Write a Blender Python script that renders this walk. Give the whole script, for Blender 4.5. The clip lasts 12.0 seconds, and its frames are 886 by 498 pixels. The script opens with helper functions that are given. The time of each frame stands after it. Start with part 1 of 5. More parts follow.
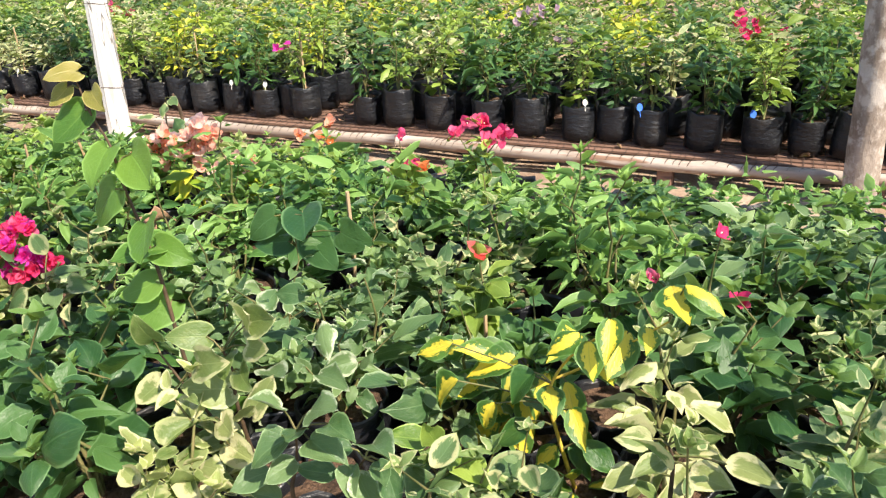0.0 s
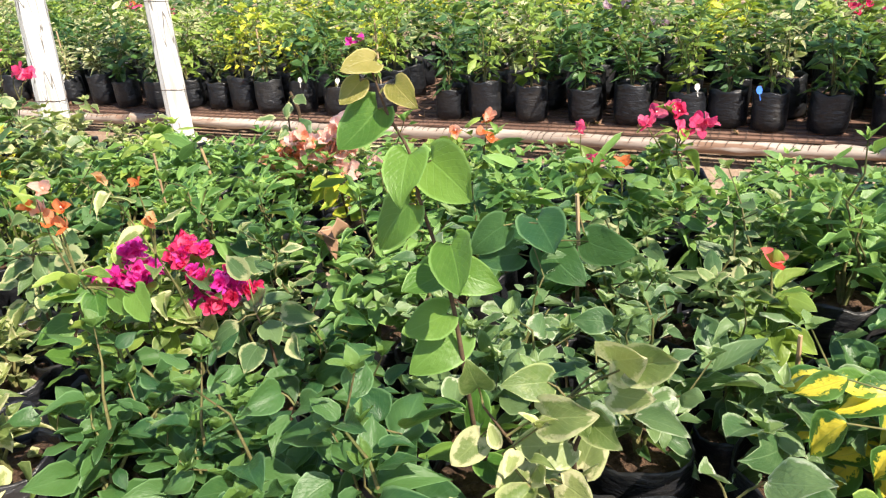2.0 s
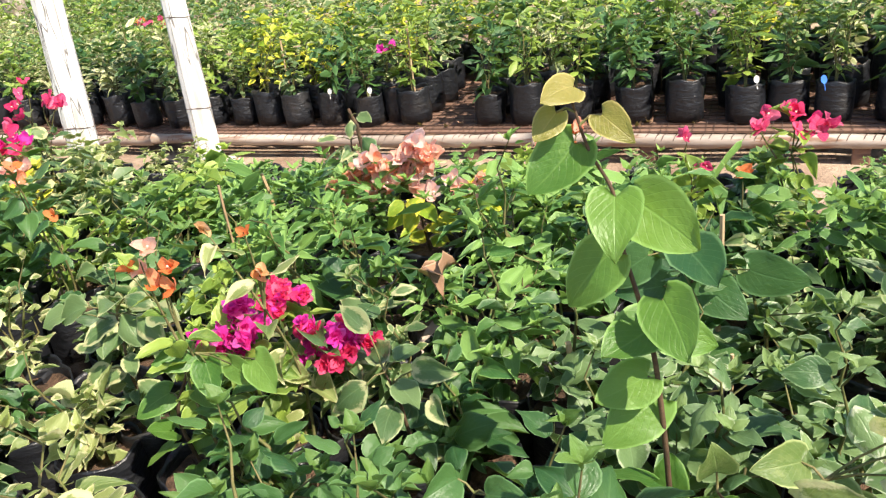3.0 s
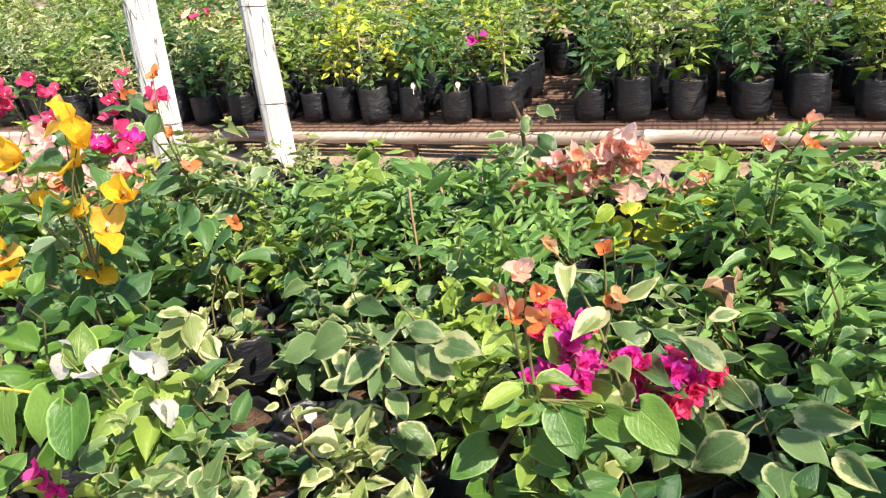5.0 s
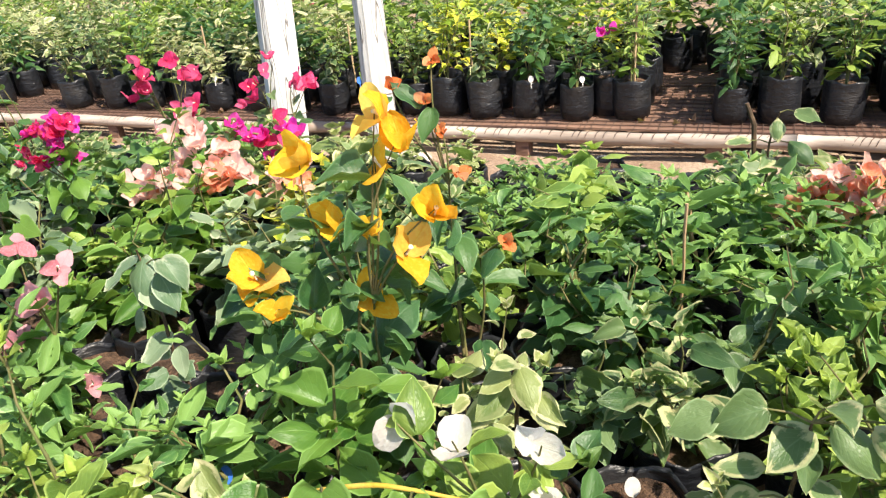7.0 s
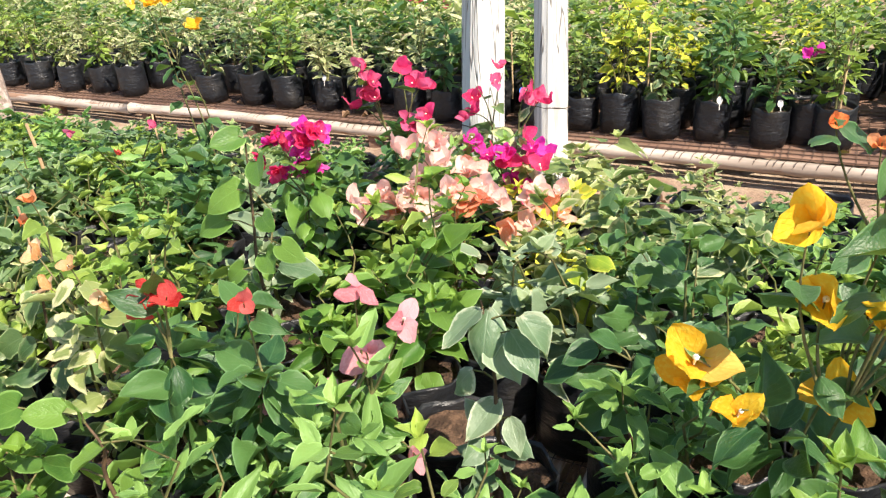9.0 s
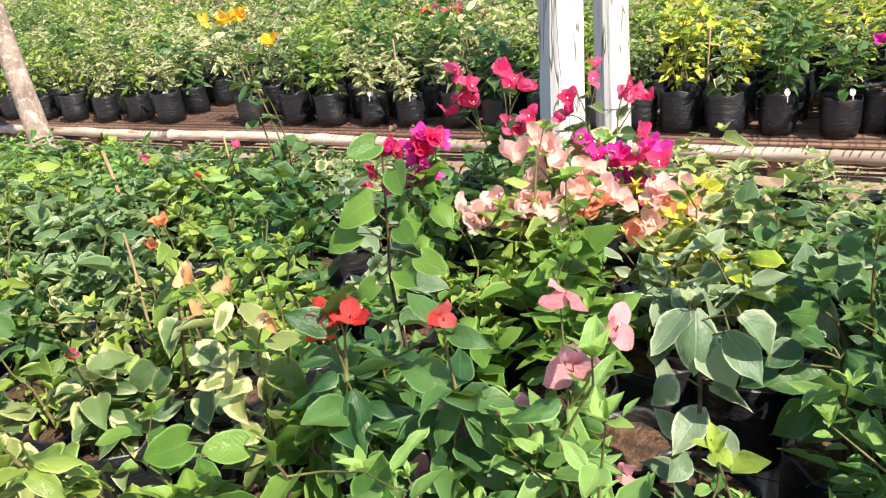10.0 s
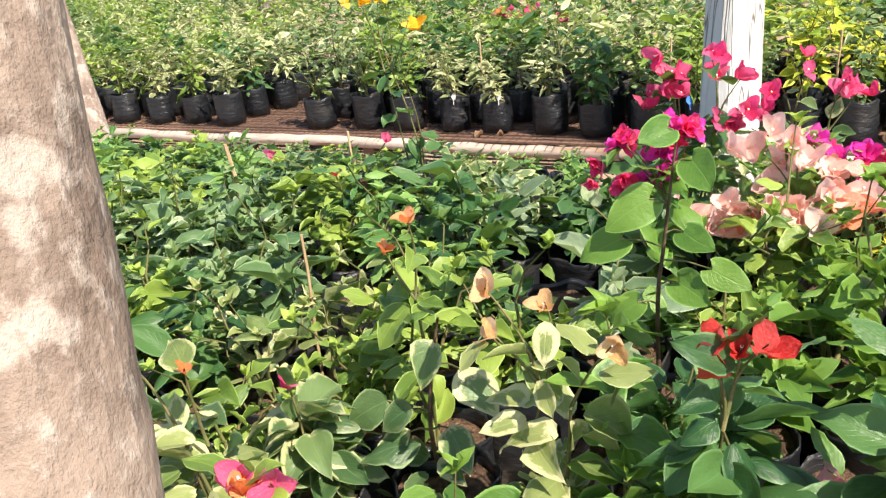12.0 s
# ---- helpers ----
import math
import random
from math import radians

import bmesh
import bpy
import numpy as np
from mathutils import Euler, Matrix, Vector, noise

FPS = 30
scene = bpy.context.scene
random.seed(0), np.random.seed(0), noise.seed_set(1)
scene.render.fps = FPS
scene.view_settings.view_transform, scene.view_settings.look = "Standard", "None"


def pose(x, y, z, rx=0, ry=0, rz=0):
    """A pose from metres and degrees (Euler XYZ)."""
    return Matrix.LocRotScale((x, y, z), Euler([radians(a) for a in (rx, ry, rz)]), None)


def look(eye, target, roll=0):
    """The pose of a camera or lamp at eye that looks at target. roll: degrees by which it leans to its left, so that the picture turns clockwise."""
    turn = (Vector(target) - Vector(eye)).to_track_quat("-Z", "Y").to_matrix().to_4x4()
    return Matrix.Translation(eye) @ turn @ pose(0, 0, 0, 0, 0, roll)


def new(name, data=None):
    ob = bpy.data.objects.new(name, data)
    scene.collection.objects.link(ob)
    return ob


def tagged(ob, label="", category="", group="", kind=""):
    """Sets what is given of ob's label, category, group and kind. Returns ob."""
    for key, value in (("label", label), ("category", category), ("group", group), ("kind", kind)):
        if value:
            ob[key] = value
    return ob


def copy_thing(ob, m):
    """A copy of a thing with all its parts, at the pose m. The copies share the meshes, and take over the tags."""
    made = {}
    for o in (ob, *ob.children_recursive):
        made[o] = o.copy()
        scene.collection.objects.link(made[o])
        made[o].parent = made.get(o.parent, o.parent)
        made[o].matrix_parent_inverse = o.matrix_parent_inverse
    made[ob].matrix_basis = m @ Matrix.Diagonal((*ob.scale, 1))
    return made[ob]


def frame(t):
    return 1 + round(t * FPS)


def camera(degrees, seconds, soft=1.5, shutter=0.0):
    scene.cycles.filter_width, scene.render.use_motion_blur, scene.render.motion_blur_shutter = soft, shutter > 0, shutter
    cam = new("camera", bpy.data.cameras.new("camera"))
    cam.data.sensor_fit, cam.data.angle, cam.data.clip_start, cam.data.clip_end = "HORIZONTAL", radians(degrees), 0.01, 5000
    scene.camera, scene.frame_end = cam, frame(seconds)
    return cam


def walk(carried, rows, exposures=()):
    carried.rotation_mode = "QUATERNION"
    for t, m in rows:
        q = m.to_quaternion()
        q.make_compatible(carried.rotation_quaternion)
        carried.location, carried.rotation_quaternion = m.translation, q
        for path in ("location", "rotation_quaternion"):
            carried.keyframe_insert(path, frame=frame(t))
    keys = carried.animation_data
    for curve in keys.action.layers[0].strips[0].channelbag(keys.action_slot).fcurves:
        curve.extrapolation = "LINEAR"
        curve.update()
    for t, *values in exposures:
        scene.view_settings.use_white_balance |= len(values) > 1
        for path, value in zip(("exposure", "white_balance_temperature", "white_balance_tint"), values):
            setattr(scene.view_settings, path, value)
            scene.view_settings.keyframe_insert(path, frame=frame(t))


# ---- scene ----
cam = camera(59.9, 12.0, soft=1.3)
PATH = [
    (0, (-0.136, 0.141, 1.543), (-0.901, 1.793, 0.714), -3.2),
    (0.5, (-0.294, 0.103, 1.544), (-1.059, 1.751, 0.707), -3.8),
    (1, (-0.471, 0.093, 1.544), (-1.231, 1.741, 0.702), -4.0),
    (1.5, (-0.621, 0.111, 1.529), (-1.378, 1.759, 0.685), -4.1),
    (2, (-0.815, 0.151, 1.507), (-1.571, 1.799, 0.663), -5.2),
    (2.5, (-0.976, 0.196, 1.515), (-1.734, 1.844, 0.672), -7.6),
    (3, (-1.166, 0.246, 1.532), (-1.921, 1.892, 0.684), -8.1),
    (3.2, (-1.235, 0.259, 1.54), (-1.984, 1.906, 0.686), -7.7),
    (4.8, (-1.799, 0.274, 1.511), (-2.525, 1.932, 0.659), -7.5),
    (5, (-1.873, 0.273, 1.52), (-2.598, 1.929, 0.665), -7.8),
    (5.5, (-2.019, 0.276, 1.528), (-2.74, 1.933, 0.671), -7.3),
    (6, (-2.208, 0.292, 1.522), (-2.927, 1.947, 0.658), -6.7),
    (6.5, (-2.369, 0.317, 1.51), (-3.087, 1.969, 0.641), -6.4),
    (7, (-2.597, 0.352, 1.515), (-3.329, 1.996, 0.643), -6.2),
    (7.5, (-2.765, 0.378, 1.538), (-3.533, 2.007, 0.667), -5.2),
    (7.7, (-2.851, 0.389, 1.554), (-3.636, 2.008, 0.682), -4.5),
    (9.3, (-3.375, 0.383, 1.518), (-4.249, 1.975, 0.68), -4.7),
    (9.5, (-3.438, 0.359, 1.512), (-4.315, 1.955, 0.685), -5.5),
    (10, (-3.605, 0.321, 1.496), (-4.486, 1.923, 0.685), -7.4),
    (10.5, (-3.74, 0.311, 1.491), (-4.619, 1.914, 0.682), -7.8),
    (11, (-3.911, 0.313, 1.473), (-4.794, 1.919, 0.672), -7.2),
    (11.5, (-4.054, 0.327, 1.454), (-4.938, 1.936, 0.658), -6.7),
    (12, (-4.22, 0.343, 1.411), (-5.109, 1.959, 0.637), -6.3),
]
walk(cam, [(t, look(eye, target, roll)) for t, eye, target, roll in PATH])

# ---- light ----
world = bpy.data.worlds.new("sky")
scene.world = world
world.use_nodes = True
SUN_ELEVATION, SUN_AZIMUTH = radians(52), radians(112)   # azimuth clockwise from +Y
wn = world.node_tree
sky = wn.nodes.new("ShaderNodeTexSky")
sky.sky_type = "NISHITA"
sky.sun_disc = False
sky.sun_elevation, sky.sun_rotation = SUN_ELEVATION, SUN_AZIMUTH
background = wn.nodes["Background"]
background.inputs["Strength"].default_value = 0.105
wn.links.new(sky.outputs["Color"], background.inputs["Color"])
sun = bpy.data.lights.new("sun", "SUN")
sun.energy, sun.angle, sun.color = 4.7, radians(0.6), (1.0, 0.895, 0.745)
sun_way = Vector((math.sin(SUN_AZIMUTH) * math.cos(SUN_ELEVATION), math.cos(SUN_AZIMUTH) * math.cos(SUN_ELEVATION), math.sin(SUN_ELEVATION)))
new("sun", sun).matrix_world = look(sun_way * 20, (0, 0, 0))
scene.view_settings.exposure = 1.26


# ---- materials ----
class Nodes:
    """A short hand for node materials."""

    def __init__(self, name):
        self.mat = bpy.data.materials.new(name)
        self.mat.use_nodes = True
        self.tree = self.mat.node_tree
        self.bsdf = self.tree.nodes["Principled BSDF"]
        self.out = self.tree.nodes["Material Output"]

    def node(self, kind, **values):
        n = self.tree.nodes.new(kind)
        for key, value in values.items():
            n.inputs[key].default_value = value
        return n

    def link(self, a, b):
        self.tree.links.new(a, b)

    def maths(self, op, a, b=0.0, c=0.0):
        n = self.tree.nodes.new("ShaderNodeMath")
        n.operation = op
        for k, v in enumerate((a, b, c)):
            if isinstance(v, (int, float)):
                n.inputs[k].default_value = v
            else:
                self.link(v, n.inputs[k])
        return n.outputs[0]

    def mix(self, fac, a, b):
        n = self.tree.nodes.new("ShaderNodeMix")
        n.data_type = "RGBA"
        for v, key in ((fac, 0), (a, 6), (b, 7)):
            if isinstance(v, (int, float)):
                n.inputs[key].default_value = v
            elif isinstance(v, tuple):
                n.inputs[key].default_value = (*v, 1)
            else:
                self.link(v, n.inputs[key])
        return n.outputs[2]

    def ramp(self, value, low, high):
        n = self.tree.nodes.new("ShaderNodeMapRange")
        n.interpolation_type = "SMOOTHSTEP"
        n.inputs[1].default_value, n.inputs[2].default_value = low, high
        self.link(value, n.inputs[0])
        return n.outputs[0]

    def noise(self, scale, coords, detail=3.0, rough=0.55):
        n = self.node("ShaderNodeTexNoise", Scale=scale, Detail=detail, Roughness=rough)
        self.link(coords, n.inputs["Vector"])
        return n.outputs["Fac"]

    def bump(self, height, strength, distance):
        n = self.node("ShaderNodeBump", Strength=strength, Distance=distance)
        self.link(height, n.inputs["Height"])
        return n.outputs[0]


def leaf_material(name, dark, light, patch=None, mode="plain", amount=0.3, gloss=0.40, through_light=0.35):
    """A living leaf: veins, random greens, and cream or yellow variegation at the margin or in the middle."""
    m = Nodes(name)
    uv = m.node("ShaderNodeUVMap").outputs[0]
    split = m.node("ShaderNodeSeparateXYZ")
    m.link(uv, split.inputs[0])
    young = m.maths("GREATER_THAN", split.outputs[0], 1.5)
    u, v = m.maths("MULTIPLY_ADD", young, -2.0, split.outputs[0]), split.outputs[1]
    chance = m.maths("FRACT", m.maths("ADD", m.node("ShaderNodeNewGeometry").outputs["Random Per Island"], m.node("ShaderNodeObjectInfo").outputs["Random"]))
    off = m.node("ShaderNodeCombineXYZ")
    m.link(m.maths("MULTIPLY", chance, 37.0), off.inputs[0])
    m.link(m.maths("MULTIPLY", chance, 91.0), off.inputs[2])
    moved = m.tree.nodes.new("ShaderNodeVectorMath")
    m.link(uv, moved.inputs[0])
    m.link(off.outputs[0], moved.inputs[1])
    side = m.maths("ABSOLUTE", m.maths("MULTIPLY_ADD", u, 2.0, -1.0))
    colour = m.mix(m.ramp(chance, 0.05, 0.95), dark, light)
    blotch = m.noise(3.2, moved.outputs[0], 4.0)
    colour = m.mix(m.maths("MULTIPLY", m.ramp(blotch, 0.45, 0.75), 0.45), colour, light)
    colour = m.mix(m.maths("MULTIPLY", young, 0.42), colour, tuple(min(1, c * 1.25 + a) for c, a in zip(light, (0.10, 0.10, 0.0))))
    if patch:
        if mode == "margin":
            far = m.maths("MAXIMUM", side, m.maths("ABSOLUTE", m.maths("MULTIPLY_ADD", v, 2.0, -1.0)))
            ragged = m.noise(6.5, moved.outputs[0], 5.0, 0.7)
            edge = m.maths("ADD", far, m.maths("MULTIPLY_ADD", ragged, 1.0, -0.5))
            edge = m.maths("ADD", edge, m.maths("MULTIPLY_ADD", m.maths("FRACT", m.maths("MULTIPLY", chance, 7.3)), 0.5, -0.35))
            mask = m.ramp(edge, 0.86 - amount, 1.1 - amount)
        else:
            edge = m.maths("ADD", side, m.maths("MULTIPLY_ADD", m.noise(5.0, moved.outputs[0], 5.0, 0.7), 1.7, -0.85))
            mask = m.maths("SUBTRACT", 1.0, m.ramp(edge, amount - 0.05, amount + 0.06))
        keep = m.ramp(chance, 0.02, 0.22) if mode == "middle" else m.ramp(chance, 0.0, 0.5)
        colour = m.mix(m.maths("MULTIPLY", mask, keep), colour, patch)
    colour = m.mix(m.maths("MULTIPLY", m.ramp(side, 0.86, 0.96), 0.6), colour, tuple(min(1, c * 1.6 + 0.06) for c in light))
    # midrib and side veins
    rib = m.maths("SUBTRACT", 1.0, m.ramp(side, 0.0, 0.07))
    slant = m.maths("MULTIPLY_ADD", side, -0.55, v)
    comb = m.maths("ABSOLUTE", m.maths("SUBTRACT", m.maths("FRACT", m.maths("MULTIPLY", slant, 7.0)), 0.5))
    veins = m.maths("SUBTRACT", 1.0, m.ramp(comb, 0.0, 0.1))
    lines = m.maths("MAXIMUM", rib, m.maths("MULTIPLY", veins, 0.45))
    colour = m.mix(m.maths("MULTIPLY", lines, 0.24), colour, tuple(min(1, c * 1.5 + 0.05) for c in light))
    spots = m.noise(26.0, moved.outputs[0], 2.0)
    colour = m.mix(m.maths("MULTIPLY", m.ramp(spots, 0.66, 0.74), 0.25), colour, (0.2, 0.15, 0.06))
    m.link(colour, m.bsdf.inputs["Base Color"])
    m.link(m.maths("MULTIPLY_ADD", blotch, 0.3, gloss - 0.15), m.bsdf.inputs["Roughness"])
    m.bsdf.inputs["Specular IOR Level"].default_value = 0.42
    relief = m.maths("ADD", m.maths("MULTIPLY", lines, -0.22), m.maths("ADD", m.maths("MULTIPLY", m.noise(4.0, moved.outputs[0], 2.0), 0.9), m.maths("MULTIPLY", m.noise(13.0, moved.outputs[0], 3.0), 0.45)))
    m.link(m.bump(relief, 0.45, 0.0055), m.bsdf.inputs["Normal"])
    lit = m.node("ShaderNodeBsdfTranslucent")
    m.link(m.mix(0.35, colour, (0.35, 0.5, 0.05)), lit.inputs["Color"])
    both = m.node("ShaderNodeMixShader", Fac=through_light)
    m.link(m.bsdf.outputs[0], both.inputs[1])
    m.link(lit.outputs[0], both.inputs[2])
    m.link(both.outputs[0], m.out.inputs[0])
    return m.mat


def bract_material(name, colour, deep):
    """A papery flower bract, thin enough to let the sun through."""
    m = Nodes(name)
    uv = m.node("ShaderNodeUVMap").outputs[0]
    chance = m.maths("FRACT", m.maths("ADD", m.node("ShaderNodeNewGeometry").outputs["Random Per Island"], m.node("ShaderNodeObjectInfo").outputs["Random"]))
    n = m.noise(7.0, uv, 4.0)
    tint = m.mix(m.ramp(chance, 0.1, 1.0), colour, deep)
    split = m.node("ShaderNodeSeparateXYZ")
    m.link(uv, split.inputs[0])
    tint = m.mix(m.maths("MULTIPLY", m.ramp(split.outputs[1], 0.35, 0.0), 0.5), tint, deep)
    tint = m.mix(m.maths("MULTIPLY", m.ramp(n, 0.45, 0.7), 0.4), tint, tuple(min(0.92, c * 1.2 + 0.08) for c in colour))
    faded = m.ramp(m.maths("FRACT", m.maths("MULTIPLY", chance, 5.7)), 0.55, 1.0)
    tint = m.mix(m.maths("MULTIPLY", faded, 0.45), tint, tuple(min(0.9, c * 0.75 + 0.27) for c in colour))
    side = m.maths("ABSOLUTE", m.maths("MULTIPLY_ADD", split.outputs[0], 2.0, -1.0))
    slant = m.maths("MULTIPLY_ADD", side, -0.6, split.outputs[1])
    comb = m.maths("ABSOLUTE", m.maths("SUBTRACT", m.maths("FRACT", m.maths("MULTIPLY", slant, 6.0)), 0.5))
    veins = m.maths("MAXIMUM", m.maths("SUBTRACT", 1.0, m.ramp(side, 0.0, 0.08)), m.maths("MULTIPLY", m.maths("SUBTRACT", 1.0, m.ramp(comb, 0.0, 0.1)), 0.6))
    tint = m.mix(m.maths("MULTIPLY", veins, 0.35), tint, deep)
    m.link(tint, m.bsdf.inputs["Base Color"])
    m.bsdf.inputs["Roughness"].default_value = 0.65
    m.bsdf.inputs["Specular IOR Level"].default_value = 0.2
    m.link(m.bump(m.maths("SUBTRACT", n, m.maths("MULTIPLY", veins, 0.3)), 0.7, 0.004), m.bsdf.inputs["Normal"])
    lit = m.node("ShaderNodeBsdfTranslucent")
    m.link(tint, lit.inputs["Color"])
    both = m.node("ShaderNodeMixShader", Fac=0.55)
    m.link(m.bsdf.outputs[0], both.inputs[1])
    m.link(lit.outputs[0], both.inputs[2])
    m.link(both.outputs[0], m.out.inputs[0])
    return m.mat


def solid_material(name, a, b, scale, rough=0.8, bump=0.5, distance=0.01, fine=60.0, stretch=(1, 1, 1), spec=0.3, third=None):
    """A solid surface mottled at two scales."""
    m = Nodes(name)
    place = m.node("ShaderNodeTexCoord").outputs["Object"]
    scaled = m.node("ShaderNodeMapping")
    scaled.inputs["Scale"].default_value = stretch
    m.link(place, scaled.inputs[0])
    big, small = m.noise(scale, scaled.outputs[0], 5.0, 0.6), m.noise(fine, scaled.outputs[0], 4.0, 0.65)
    colour = m.mix(m.ramp(big, 0.35, 0.65), a, b)
    colour = m.mix(m.maths("MULTIPLY", m.ramp(small, 0.4, 0.75), 0.45), colour, tuple(c * 0.5 for c in a))
    if third:
        colour = m.mix(m.ramp(m.noise(scale * 2.3, scaled.outputs[0], 4.0), 0.56, 0.66), colour, third)
    chance = m.node("ShaderNodeObjectInfo").outputs["Random"]
    tone = m.node("ShaderNodeHueSaturation")
    m.link(m.maths("MULTIPLY_ADD", chance, 0.35, 0.82), tone.inputs["Value"])
    m.link(colour, tone.inputs["Color"])
    m.link(tone.outputs[0], m.bsdf.inputs["Base Color"])
    m.link(m.maths("MULTIPLY_ADD", small, 0.3, rough - 0.15), m.bsdf.inputs["Roughness"])
    m.bsdf.inputs["Specular IOR Level"].default_value = spec
    m.link(m.bump(m.maths("ADD", big, m.maths("MULTIPLY", small, 0.6)), bump, distance), m.bsdf.inputs["Normal"])
    return m.mat


def bark_material(name, dark, mid, pale, fine=1.0):
    """Bark with shallow plates, pits and pale patches."""
    m = Nodes(name)
    place = m.node("ShaderNodeTexCoord").outputs["Object"]
    tall = m.node("ShaderNodeMapping")
    tall.inputs["Scale"].default_value = (1, 1, 0.6)
    m.link(place, tall.inputs[0])
    plates = m.node("ShaderNodeTexVoronoi", Scale=24.0 * fine, Randomness=1.0)
    m.link(tall.outputs[0], plates.inputs["Vector"])
    big, small, tiny = m.noise(7.0 * fine, tall.outputs[0], 5.0, 0.65), m.noise(30.0 * fine, tall.outputs[0], 5.0, 0.7), m.noise(110.0, place, 4.0, 0.7)
    colour = m.mix(m.ramp(big, 0.35, 0.65), mid, dark)
    colour = m.mix(m.maths("MULTIPLY", m.ramp(small, 0.5, 0.68), 0.7), colour, pale)
    colour = m.mix(m.maths("MULTIPLY", m.ramp(m.noise(8.0 * fine, place, 4.0), 0.54, 0.62), 0.75), colour, pale)
    colour = m.mix(m.maths("MULTIPLY", m.ramp(tiny, 0.58, 0.78), 0.4), colour, tuple(c * 0.55 for c in dark))
    m.link(colour, m.bsdf.inputs["Base Color"])
    m.bsdf.inputs["Roughness"].default_value = 0.9
    m.bsdf.inputs["Specular IOR Level"].default_value = 0.2
    height = m.maths("ADD", m.maths("MULTIPLY", plates.outputs["Distance"], 0.7), m.maths("ADD", small, m.maths("MULTIPLY", tiny, 0.3)))
    m.link(m.bump(height, 0.75, 0.008), m.bsdf.inputs["Normal"])
    return m.mat


def plastic_material():
    """Thin black polythene, creased and dusty."""
    m = Nodes("black_polythene")
    place = m.node("ShaderNodeTexCoord").outputs["Object"]
    chance = m.node("ShaderNodeObjectInfo").outputs["Random"]
    shift = m.node("ShaderNodeCombineXYZ")
    m.link(m.maths("MULTIPLY", chance, 50.0), shift.inputs[2])
    moved = m.tree.nodes.new("ShaderNodeVectorMath")
    m.link(place, moved.inputs[0])
    m.link(shift.outputs[0], moved.inputs[1])
    flat = m.node("ShaderNodeMapping")
    flat.inputs["Scale"].default_value = (1, 1, 2.6)
    m.link(moved.outputs[0], flat.inputs[0])
    crease = m.noise(16.0, flat.outputs[0], 4.0, 0.6)
    dust = m.noise(7.0, moved.outputs[0], 4.0)
    m.link(m.mix(m.maths("MULTIPLY", m.ramp(dust, 0.5, 0.8), 0.35), (0.010, 0.011, 0.014), (0.07, 0.06, 0.05)), m.bsdf.inputs["Base Color"])
    m.link(m.maths("MULTIPLY_ADD", dust, 0.35, 0.22), m.bsdf.inputs["Roughness"])
    m.link(m.bump(crease, 0.8, 0.012), m.bsdf.inputs["Normal"])
    return m.mat


def limewash_material():
    """Hewn timber under worn white limewash, cracked along the grain."""
    m = Nodes("limewashed_timber")
    place = m.node("ShaderNodeTexCoord").outputs["Object"]
    grain = m.node("ShaderNodeMapping")
    grain.inputs["Scale"].default_value = (1, 1, 0.035)
    m.link(place, grain.inputs[0])
    streak = m.noise(28.0, grain.outputs[0], 5.0, 0.7)
    cracks = m.noise(15.0, grain.outputs[0], 2.0)
    crack = m.maths("SUBTRACT", 1.0, m.ramp(m.maths("ABSOLUTE", m.maths("SUBTRACT", cracks, 0.5)), 0.0, 0.014))
    blot = m.noise(5.0, place, 4.0)
    colour = m.mix(m.maths("MULTIPLY", m.ramp(streak, 0.48, 0.66), 0.7), (0.58, 0.57, 0.545), (0.30, 0.275, 0.25))
    colour = m.mix(m.maths("MULTIPLY", m.ramp(blot, 0.55, 0.75), 0.3), colour, (0.5, 0.47, 0.4))
    colour = m.mix(m.maths("MULTIPLY", crack, 0.85), colour, (0.09, 0.075, 0.06))
    m.link(colour, m.bsdf.inputs["Base Color"])
    m.bsdf.inputs["Roughness"].default_value = 0.85
    m.link(m.bump(m.maths("SUBTRACT", streak, crack), 0.7, 0.008), m.bsdf.inputs["Normal"])
    return m.mat


